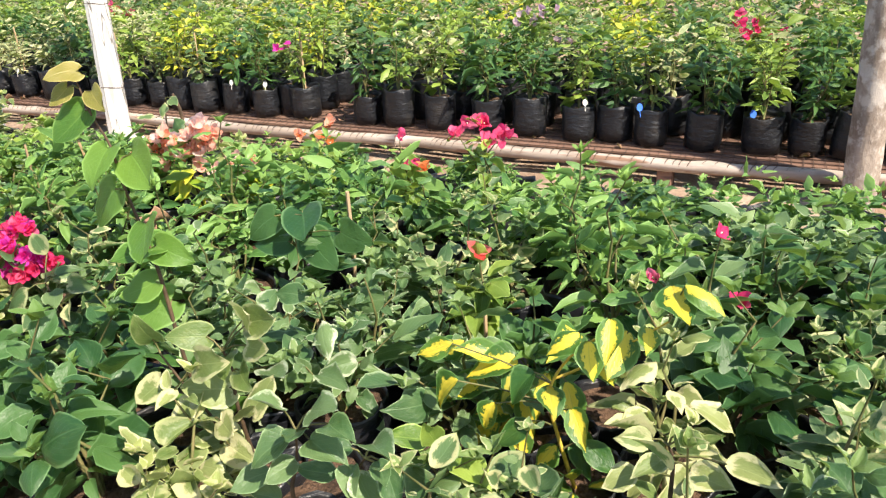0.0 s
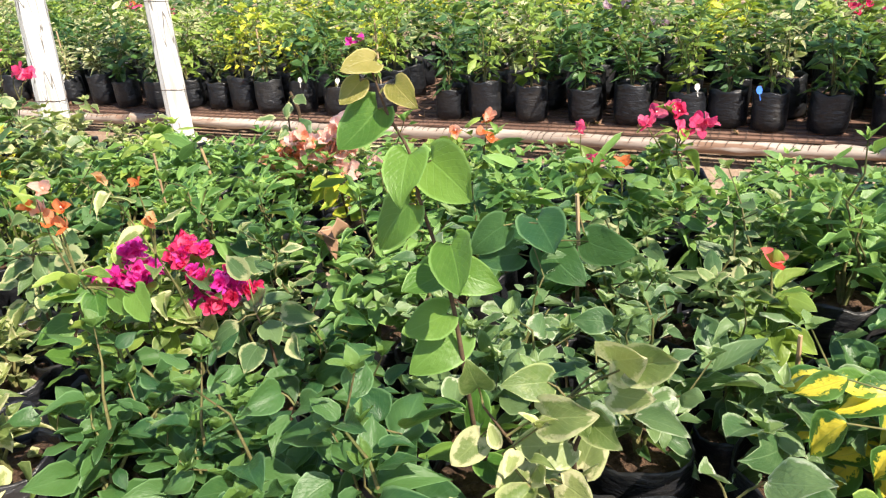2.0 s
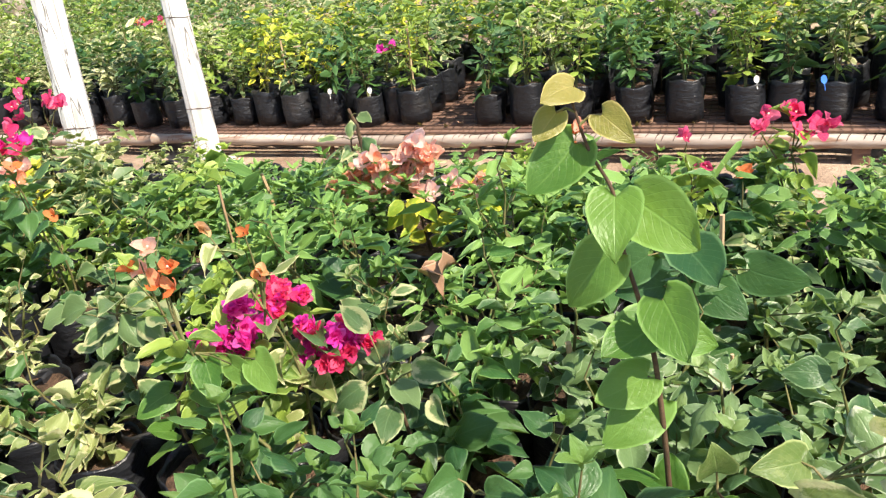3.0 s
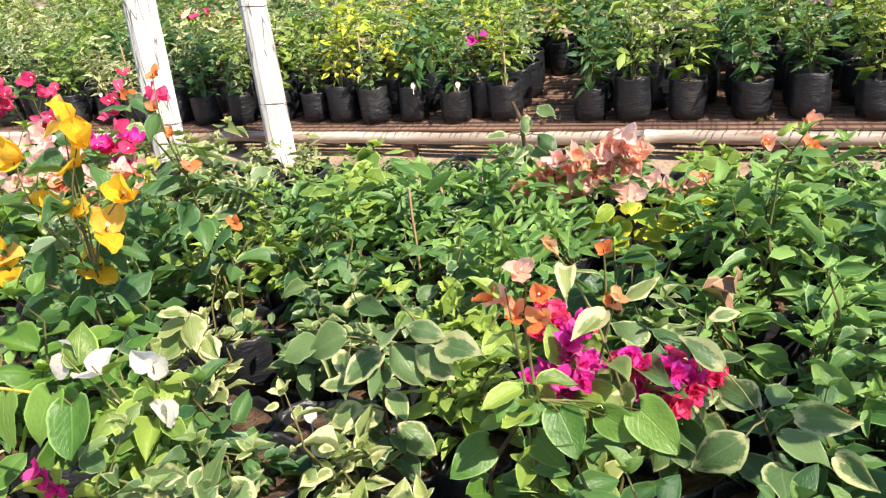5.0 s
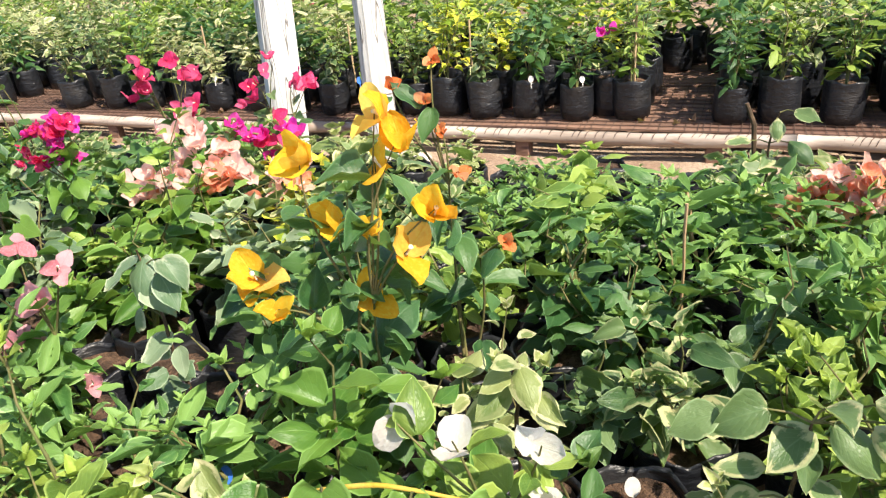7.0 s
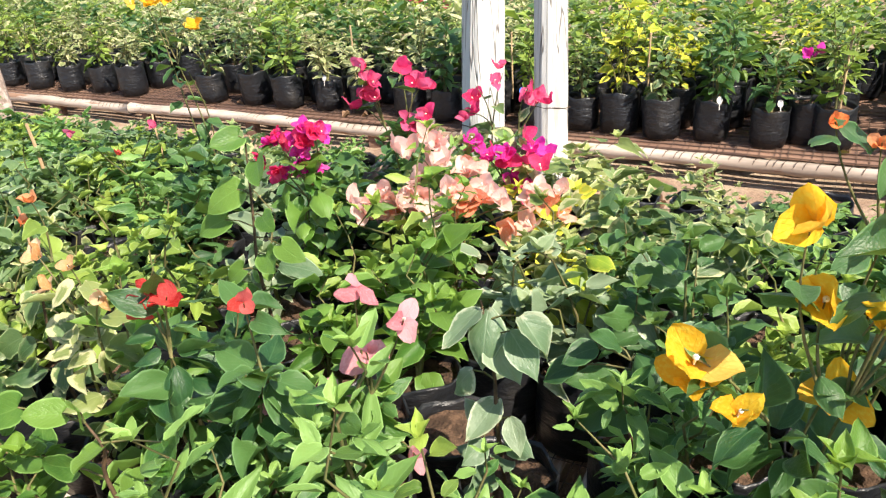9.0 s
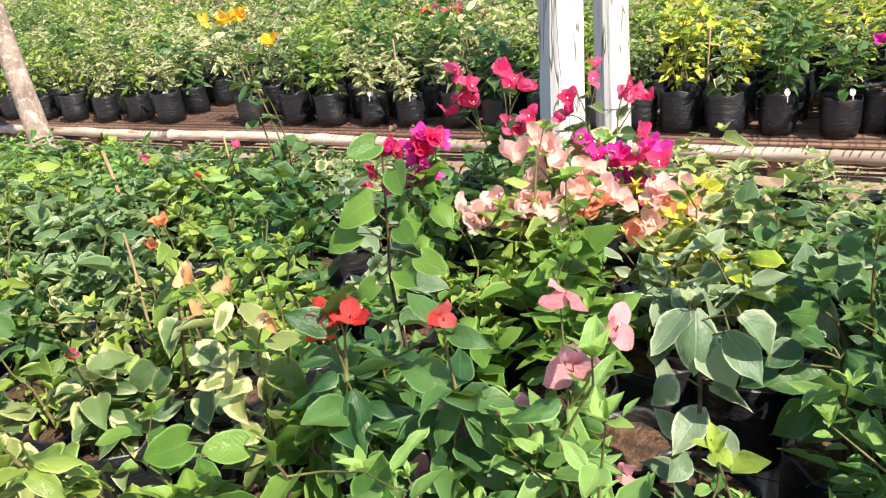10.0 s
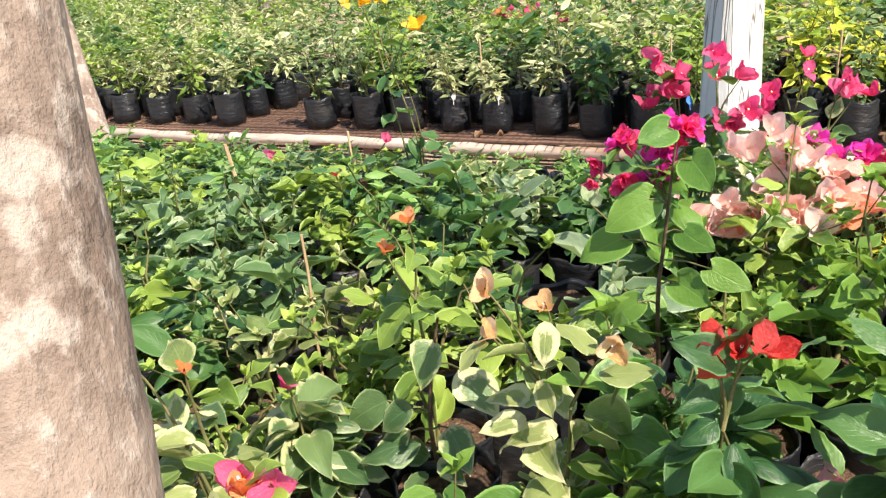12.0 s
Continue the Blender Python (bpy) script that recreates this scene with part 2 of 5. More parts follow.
LEAF = {
    "green": leaf_material("leaf_deep_green", (0.022, 0.075, 0.025), (0.075, 0.165, 0.045), gloss=0.42),
    "mid": leaf_material("leaf_mid_green", (0.075, 0.15, 0.025), (0.265, 0.36, 0.065), gloss=0.40),
    "narrow": leaf_material("leaf_narrow_green", (0.05, 0.14, 0.035), (0.195, 0.335, 0.085), gloss=0.40),
    "cream": leaf_material("leaf_cream_margin", (0.045, 0.10, 0.036), (0.14, 0.215, 0.08), (0.52, 0.50, 0.26), "margin", 0.27, gloss=0.42),
    "pale": leaf_material("leaf_pale_cream", (0.11, 0.17, 0.045), (0.27, 0.31, 0.11), (0.58, 0.55, 0.31), "margin", 0.34, gloss=0.44),
    "grey": leaf_material("leaf_grey_green", (0.05, 0.115, 0.042), (0.155, 0.24, 0.095), (0.5, 0.54, 0.38), "margin", 0.06, gloss=0.40),
    "silver": leaf_material("leaf_silver_green", (0.10, 0.175, 0.09), (0.24, 0.31, 0.19), (0.52, 0.53, 0.37), "margin", 0.12, gloss=0.42),
    "yellow": leaf_material("leaf_yellow_hearted", (0.03, 0.10, 0.02), (0.09, 0.19, 0.03), (0.80, 0.64, 0.06), "middle", 0.48),
    "lime": leaf_material("leaf_lime", (0.19, 0.30, 0.025), (0.46, 0.49, 0.05), (0.76, 0.66, 0.06), "margin", 0.36),
    "heart": leaf_material("leaf_young_heart", (0.05, 0.14, 0.022), (0.145, 0.265, 0.045), gloss=0.42, through_light=0.40),
    "bronze": leaf_material("leaf_bronze_tip", (0.20, 0.19, 0.04), (0.34, 0.27, 0.08)),
    "dry": leaf_material("leaf_dry", (0.16, 0.09, 0.05), (0.30, 0.17, 0.10), gloss=0.8, through_light=0.15),
}
BRACT = {
    "magenta": bract_material("bract_magenta", (0.90, 0.06, 0.52), (0.76, 0.02, 0.28)),
    "crimson": bract_material("bract_crimson", (0.90, 0.06, 0.23), (0.74, 0.03, 0.13)),
    "pink": bract_material("bract_pink", (0.86, 0.14, 0.30), (0.72, 0.05, 0.17)),
    "palepink": bract_material("bract_pale_pink", (0.94, 0.68, 0.62), (0.92, 0.53, 0.45)),
    "rose": bract_material("bract_rose", (0.84, 0.42, 0.46), (0.72, 0.24, 0.28)),
    "salmon": bract_material("bract_salmon", (0.93, 0.56, 0.45), (0.88, 0.34, 0.18)),
    "orange": bract_material("bract_orange", (0.90, 0.34, 0.12), (0.82, 0.19, 0.05)),
    "gold": bract_material("bract_gold", (0.95, 0.60, 0.04), (0.92, 0.43, 0.02)),
    "red": bract_material("bract_red", (0.78, 0.09, 0.07), (0.62, 0.03, 0.03)),
    "peach": bract_material("bract_peach", (0.86, 0.56, 0.32), (0.74, 0.38, 0.15)),
    "white": bract_material("bract_white", (0.82, 0.80, 0.74), (0.74, 0.68, 0.63)),
    "lilac": bract_material("bract_lilac", (0.66, 0.5, 0.56), (0.6, 0.36, 0.46)),
}
STEM = solid_material("green_brown_stem", (0.10, 0.115, 0.035), (0.17, 0.14, 0.06), 30, 0.7, 0.4, 0.003, 160)
TWIG = solid_material("dark_brown_twig", (0.06, 0.038, 0.022), (0.12, 0.075, 0.042), 30, 0.75, 0.4, 0.003, 160)
YELLOW_STEM = solid_material("yellow_stem", (0.55, 0.38, 0.04), (0.66, 0.46, 0.08), 30, 0.6, 0.3, 0.002, 160)
SOIL = solid_material("potting_soil", (0.06, 0.035, 0.022), (0.17, 0.10, 0.062), 25, 0.95, 1.0, 0.03, 120)
EARTH = solid_material("dry_earth", (0.24, 0.16, 0.11), (0.38, 0.29, 0.21), 2.2, 0.95, 0.9, 0.03, 40, third=(0.2, 0.13, 0.09))
PLASTIC = plastic_material()
LIME = limewash_material()
BARK = bark_material("pale_bark", (0.155, 0.113, 0.09), (0.27, 0.208, 0.168), (0.41, 0.35, 0.305), 1.6)
GREY_BARK = bark_material("grey_bark", (0.17, 0.13, 0.10), (0.36, 0.30, 0.25), (0.5, 0.45, 0.4))
BAMBOO = solid_material("weathered_pole", (0.30, 0.24, 0.195), (0.50, 0.425, 0.365), 7, 0.7, 0.4, 0.004, 50, (0.15, 1, 1), third=(0.25, 0.15, 0.1))
# red-brown wood, its dark tone lowered to carry the shadows on the deck
SLAT = solid_material("red_brown_slat", (0.11, 0.06, 0.045), (0.22, 0.13, 0.09), 6, 0.85, 0.6, 0.006, 60, (0.12, 1, 1), third=(0.1, 0.06, 0.05))
# pale wood, with direct sun on the near slats lightened into its colour
PALE_SLAT = solid_material("pale_sunlit_slat", (0.42, 0.33, 0.26), (0.58, 0.5, 0.43), 6, 0.85, 0.6, 0.006, 60, (1, 0.12, 1), third=(0.26, 0.17, 0.12))
WIRE = solid_material("rusty_wire", (0.05, 0.035, 0.03), (0.10, 0.06, 0.04), 20, 0.7, 0.3, 0.001, 90)
CANE = solid_material("split_cane_stake", (0.36, 0.24, 0.13), (0.52, 0.37, 0.22), 14, 0.8, 0.5, 0.004, 90, (1, 1, 0.1))
TAG_WHITE = solid_material("white_tag", (0.55, 0.53, 0.50), (0.62, 0.60, 0.56), 20, 0.6, 0.1, 0.001)
TAG_BLUE = solid_material("blue_tag", (0.03, 0.13, 0.55), (0.05, 0.18, 0.62), 20, 0.5, 0.1, 0.001)
FLORET = solid_material("cream_floret", (0.8, 0.75, 0.6), (0.85, 0.8, 0.7), 60, 0.6, 0.1, 0.001)
BRICK = solid_material("lime_splashed_brick", (0.5, 0.44, 0.38), (0.66, 0.6, 0.54), 12, 0.9, 0.7, 0.006, 60, third=(0.36, 0.2, 0.13))


# ---- mesh tools ----
def mesh_of(name, verts, faces, material, uvs=None, smooth=True):
    me = bpy.data.meshes.new(name)
    me.from_pydata([tuple(map(float, v)) for v in verts], [], [tuple(int(i) for i in f) for f in faces])
    if uvs is not None:
        layer = me.uv_layers.new(name="UVMap")
        loops = np.empty(len(me.loops), dtype=np.int32)
        me.loops.foreach_get("vertex_index", loops)
        layer.data.foreach_set("uv", np.asarray(uvs, dtype=np.float32)[loops].ravel())
    for mat in (material if isinstance(material, (list, tuple)) else [material]):
        me.materials.append(mat)
    me.polygons.foreach_set("use_smooth", [smooth] * len(me.polygons))
    me.update()
    return me


def child(name, me, parent, label="", m=None, kind=""):
    ob = new(name, me)
    ob.parent = parent
    if m is not None:
        ob.matrix_basis = m
    return tagged(ob, label=label, kind=kind)


def part(name, bm, material, parent, label="", m=None, smooth=False):
    me = bpy.data.meshes.new(name)
    bm.to_mesh(me)
    bm.free()
    me.materials.append(material)
    me.polygons.foreach_set("use_smooth", [smooth] * len(me.polygons))
    return child(name, me, parent, label, m)


def empty(name, m, label, category, group="", kind=""):
    ob = new(name)
    ob.empty_display_size = 0.05
    ob.matrix_basis = m
    return tagged(ob, label, category, group, kind)


def tube(points, radii, sides=6):
    """Vertices and faces of a tapering tube through the points."""
    points = [Vector(p) for p in points]
    verts, faces = [], []
    for i, p in enumerate(points):
        way = (points[min(i + 1, len(points) - 1)] - points[max(i - 1, 0)]).normalized()
        side = way.cross(Vector((0.3, 0.9, 0.1))).normalized()
        other = way.cross(side)
        for k in range(sides):
            a = 2 * math.pi * k / sides
            verts.append(p + (side * math.cos(a) + other * math.sin(a)) * radii[i])
    for i in range(len(points) - 1):
        for k in range(sides):
            a, b = i * sides + k, i * sides + (k + 1) % sides
            faces.append((a, a + sides, b + sides, b))
    faces.append(tuple(reversed(range(sides))))
    faces.append(tuple(range(len(verts) - sides, len(verts))))
    return verts, faces


def join(parts):
    verts, faces = [], []
    for v, f in parts:
        n = len(verts)
        verts += list(v)
        faces += [tuple(i + n for i in face) for face in f]
    return verts, faces


def leaf_shape(rng, across, along, width, fold, droop, wave, heart, blunt=None):
    """A unit leaf from the origin along +Y, face up: vertices, quads and uvs."""
    verts, uvs, faces = [], [], []
    phase, bend, twist = rng.uniform(0, 6), rng.uniform(-0.16, 0.16), rng.uniform(-0.7, 0.7) * (0.3 if heart else 1)
    p, q = (0.37, rng.uniform(0.72, 0.9)) if heart else (rng.uniform(0.62, 0.82), rng.uniform(1.0, 1.35))
    p, q = blunt or (p, q)
    peak = p / (p + q)
    norm = peak ** p * (1 - peak) ** q
    curl = rng.choice((0.0, 0.0, rng.uniform(0.05, 0.22), -rng.uniform(0.05, 0.25)))
    for j in range(along + 1):
        v = (1 - math.cos(math.pi * j / along)) / 2 if along > 3 else j / along
        half = width * 0.5 * (v ** p * (1 - v) ** q / norm)
        half = max(half, 0.012 if j == 0 else 0.003)
        rough = 0.015 if heart else 0.03 if along > 4 else 0.0
        ragged = (1 + rng.uniform(-rough, rough), 1 + rng.uniform(-rough, rough))
        for i in range(across + 1):
            s = 2 * i / across - 1
            back = -0.10 * abs(s) * (1 - v) ** 3 * (2.2 if heart else 0.4) * (1 if 0 < j else 0)
            x = s * half * (ragged[s > 0] if abs(s) > 0.9 else 1)
            y = v + back - 0.05 * s * s * v * (1 - v)
            z = fold * abs(s) ** 1.3 * half * 2 + curl * half * 2 * s * s * abs(s)
            z += wave * (math.sin(10 * v + phase + (2.4 if s > 0 else 0)) + 0.5 * math.sin(19 * v + 2 * phase)) * s * s
            a = twist * v * v
            x, z = x * math.cos(a) - z * math.sin(a), x * math.sin(a) + z * math.cos(a)
            # the blade bows down along its length and its tip hooks a little
            y, z = y * (1 - 0.18 * abs(droop) * v), z - droop * v * v - 0.12 * droop * v ** 5
            verts.append((x + bend * v * v, y, z))
            uvs.append(((s + 1) / 2, v))
    for j in range(along):
        for i in range(across):
            a = j * (across + 1) + i
            faces.append((a, a + 1, a + across + 2, a + across + 1))
    return np.array(verts), np.array(faces), np.array(uvs)


leaf_rng = random.Random(5)
FINE_LEAVES = [leaf_shape(leaf_rng, 4, 6, leaf_rng.uniform(0.46, 0.74), leaf_rng.uniform(-0.1, 0.45), leaf_rng.uniform(-0.1, 0.6), leaf_rng.uniform(0.02, 0.07), False) for _ in range(16)]
LONE_LEAVES = [leaf_shape(leaf_rng, 6, 10, leaf_rng.uniform(0.5, 0.76), leaf_rng.uniform(-0.1, 0.45), leaf_rng.uniform(-0.1, 0.55), leaf_rng.uniform(0.02, 0.07), False) for _ in range(16)]
HEART_LEAVES = [leaf_shape(leaf_rng, 6, 12, leaf_rng.uniform(0.78, 0.92), leaf_rng.uniform(0.0, 0.22), leaf_rng.uniform(-0.05, 0.28), 0.03, True) for _ in range(6)]
MID_LEAVES = [leaf_shape(leaf_rng, 2, 4, leaf_rng.uniform(0.44, 0.68), leaf_rng.uniform(-0.1, 0.7), leaf_rng.uniform(-0.05, 0.65), 0.03, False) for _ in range(10)]
FAR_LEAVES = [leaf_shape(leaf_rng, 2, 2, leaf_rng.uniform(0.46, 0.62), leaf_rng.uniform(0.1, 0.5), leaf_rng.uniform(0.0, 0.4), 0.0, False, (0.6, 0.85)) for _ in range(6)]
NARROW = 0.66


def slim(shapes):
    """The same leaves, lance-shaped."""
    return [(v * np.array((NARROW, 1.0, 0.85)), f, t) for v, f, t in shapes]


SLIM_KINDS = ("narrow", "far_green", "far_mid", "far_pale")
leaf_meshes = {}


def leaf_mesh(kind, index, heart=False):
    """One shared mesh for all leaves of a kind and shape."""
    key = (kind, index, heart)
    if key not in leaf_meshes:
        v, f, t = (HEART_LEAVES if heart else slim(LONE_LEAVES) if kind in SLIM_KINDS else LONE_LEAVES)[index]
        leaf_meshes[key] = mesh_of("leaf", v, f, LEAF[kind], t)
    return leaf_meshes[key]


def leaf_pose(at, way, size, roll=0.0, up=Vector((0, 0, 1))):
    """A leaf that leaves the twig at a point, along a way, its face as far up as that allows."""
    y = Vector(way).normalized()
    x = y.cross(up)
    x = x.normalized() if x.length > 1e-3 else Vector((1, 0, 0))
    z = x.cross(y)
    m = Matrix((x, y, z)).transposed().to_4x4()
    return Matrix.Translation(at) @ m @ Matrix.Rotation(roll, 4, "Y") @ Matrix.Scale(size, 4)


def gather(shapes, placed):
    """Joins leaves, given as (shape index, pose), into one set of arrays."""
    verts, faces, uvs, n = [], [], [], 0
    for k, m in placed:
        v, f, t = shapes[k % len(shapes)]
        a = np.array(m)
        verts.append(v @ a[:3, :3].T + a[:3, 3])
        faces.append(f + n)
        uvs.append(t + (2.0, 0.0) if k >= 1000 else t)
        n += len(v)
    return np.concatenate(verts), np.concatenate(faces), np.concatenate(uvs)


def grow(rng, height, spread, stems, leaves, size, low=0.2, lift=0.5, shoots=False):
    """A shrub's twigs and leaf poses, from the soil at the origin."""
    twigs, placed = [], []
    for s in range(stems):
        a = rng.uniform(0, 2 * math.pi)
        reach = spread * rng.uniform(0.3, 1.0) * (0.3 if s == 0 else 1)
        top = height * rng.uniform(0.62, 1.0)
        long = shoots and s == stems - 1
        if long:
            top, reach = height * rng.uniform(1.15, 1.5), reach * 0.7
        pts = []
        for i in range(6):
            k = i / 5
            pts.append(Vector((math.cos(a) * reach * k ** 1.2 + rng.uniform(-1, 1) * 0.008 * i, math.sin(a) * reach * k ** 1.2 + rng.uniform(-1, 1) * 0.008 * i, top * (k ** 0.9) * (1 - 0.04 * k))))
        twigs.append((pts, [0.0052 * (1 - 0.75 * i / 5) for i in range(6)]))
        turn = rng.uniform(0, 6.28)
        for j in range(leaves):
            k = min(1, low + (1 - low) * (j + rng.random() * 0.6) / leaves)
            seg = min(4, int(k * 5))
            at = pts[seg].lerp(pts[seg + 1], k * 5 - seg)
            turn += 2.4 + rng.uniform(-0.5, 0.5)
            rise = lift * (k - 0.35) * 1.8 + rng.uniform(-0.6, 0.6)
            way = Vector((math.cos(turn), math.sin(turn), rise))
            reach_out = rng.uniform(0.012, 0.05) * (1.2 - 0.6 * k)
            grown = size * (0.42 + 0.85 * rng.random() ** 1.3) * (0.6 if k > 0.93 else 1) * (0.72 if long else 1)
            placed.append((rng.randrange(1000), leaf_pose(at + way.normalized() * reach_out, way, grown, rng.gauss(0, 0.5))))
        # a tuft of small young leaves at the tip
        for j in range(4):
            turn += 1.7
            way = Vector((math.cos(turn), math.sin(turn), rng.uniform(0.8, 1.8)))
            placed.append((1000 + rng.randrange(1000), leaf_pose(pts[-1], way, size * rng.uniform(0.3, 0.5), rng.gauss(0, 0.3))))
    return twigs, placed


# ---- polythene bags ----
def bag_mesh(seed, radius=0.1, height=0.22):
    rng = random.Random(seed)
    verts, faces, n = [], [], 22
    rings = [(0.0, 0.86), (0.02, 0.97), (0.3, 1.03), (0.62, 1.02), (0.9, 1.0), (1.0, 1.02), (1.03, 0.99), (0.97, 0.955), (0.86, 0.94)]
    wob = [rng.uniform(-0.05, 0.05) for _ in range(n)]
    for h, r in rings:
        for k in range(n):
            a = 2 * math.pi * k / n
            rr = radius * r * (1 + wob[k] * (0.35 + h) * 0.8 + 0.03 * math.sin(3 * a + seed + 4 * h))
            verts.append((rr * math.cos(a), rr * math.sin(a), height * h + (0.007 * math.sin(5 * a + seed) if 0.95 < h else 0)))
    for i in range(len(rings) - 1):
        for k in range(n):
            a, b = i * n + k, i * n + (k + 1) % n
            faces.append((a, b, b + n, a + n))
    faces.append(tuple(reversed(range(n))))
    return mesh_of("bag", verts, faces, PLASTIC)


def soil_mesh(seed, radius=0.094, height=0.22):
    rng = random.Random(seed)
    verts, faces, n = [(0, 0, height * 0.9)], [], 16
    for r in (0.35, 0.7, 1.0):
        for k in range(n):
            a = 2 * math.pi * k / n
            verts.append((radius * r * math.cos(a), radius * r * math.sin(a), height * 0.88 + rng.uniform(-0.006, 0.008)))
    for k in range(n):
        faces.append((0, 1 + k, 1 + (k + 1) % n))
    for i in range(2):
        for k in range(n):
            a, b = 1 + i * n + k, 1 + i * n + (k + 1) % n
            faces.append((a, a + n, b + n, b))
    return mesh_of("soil", verts, faces, SOIL)


BAGS = [bag_mesh(k) for k in range(5)]
SOILS = [soil_mesh(k) for k in range(4)]
SOIL_TOP = 0.19


def twig_children(twigs, thing, material=None, lift=SOIL_TOP):
    for pts, radii in twigs:
        v, f = tube([p + Vector((0, 0, lift - 0.02 if i == 0 else lift)) for i, p in enumerate(pts)], radii, 5)
        child("stem", mesh_of("stem", v, f, material or STEM), thing)


def shrub(kind, seed, height, spread, stems, leaves, size, label, detail="mid", singles=0, low=0.2, group="", lift=0.5):
    """A potted shrub: bag, soil, stems and its leaves; the topmost leaves may be parts of their own."""
    rng = random.Random(seed)
    thing = empty("potted_shrub", Matrix.Identity(4), label, "potted plant", group)
    child("bag", BAGS[seed % len(BAGS)], thing, "black polythene bag")
    child("soil", SOILS[seed % len(SOILS)], thing, "brown potting soil")
    twigs, placed = grow(rng, height, spread, stems, leaves, size, low, lift, detail == "fine")
    twig_children(twigs, thing)
    raised = Matrix.Translation((0, 0, SOIL_TOP))
    placed = sorted(((k, raised @ m) for k, m in placed), key=lambda p: (p[0] >= 1000, -p[1].translation.z))
    for k, m in placed[:singles]:
        child("leaf", leaf_mesh(kind, k % len(FINE_LEAVES)), thing, m=m)
    rest = placed[singles:]
    if rest:
        shapes = {"fine": FINE_LEAVES, "mid": MID_LEAVES, "far": FAR_LEAVES}[detail]
        shapes = slim(shapes) if kind in SLIM_KINDS else shapes
        v, f, t = gather(shapes, rest)
        child("foliage", mesh_of("foliage", v, f, LEAF[kind], t), thing, kind="stuff")
    return thing


# ---- ground ----
def ground_sheet():
    verts, faces = [], []
    xs = [-400, -60, -20] + [-12 + 0.3 * i for i in range(50)] + [10, 60, 400]
    ys = [-400, -60, -6] + [-2 + 0.3 * i for i in range(30)] + [12, 60, 400]
    for y in ys:
        for x in xs:
            near = -12 < x < 3 and -2 < y < 7
            verts.append((x, y, 0.02 * noise.noise(Vector((x * 1.3, y * 1.3, 0))) if near else 0.0))
    w = len(xs)
    for j in range(len(ys) - 1):
        for i in range(w - 1):
            a = j * w + i
            faces.append((a, a + 1, a + w + 1, a + w))
    return tagged(new("ground", mesh_of("ground", verts, faces, EARTH)), "dry trodden earth with pale dust and litter", "ground", kind="structure")


ground_sheet()
DECK, NEAR_DECK = 0.17, 0.25


def box(bm, size, at, bevel=0.004):
    made = bmesh.ops.create_cube(bm, size=1.0, matrix=Matrix.Translation(at) @ Matrix.Diagonal((*size, 1)))
    if bevel:
        edges = list({e for v in made["verts"] for e in v.link_edges})
        bmesh.ops.bevel(bm, geom=edges, offset=bevel, segments=1, affect="EDGES")


def pole(name, a, b, radius, material, thing, seed, label="", sides=12, knots=True):
    """A round pole, a little crooked, with slight swellings."""
    rng = random.Random(seed)
    a, b = Vector(a), Vector(b)
    steps = max(6, int((b - a).length / 0.12))
    pts, radii = [], []
    for i in range(steps + 1):
        k = i / steps
        bend = Vector((0, rng.uniform(-1, 1), rng.uniform(-1, 1))) * radius * 0.10
        pts.append(a.lerp(b, k) + bend + Vector((0, 0, 0.008 * math.sin(5 * k + seed))))
        radii.append(radius * (1 + rng.uniform(-0.05, 0.05) + (0.12 if knots and i % 4 == 0 else 0)))
    v, f = tube(pts, radii, sides)
    return child(name, mesh_of(name, v, f, material), thing, label)


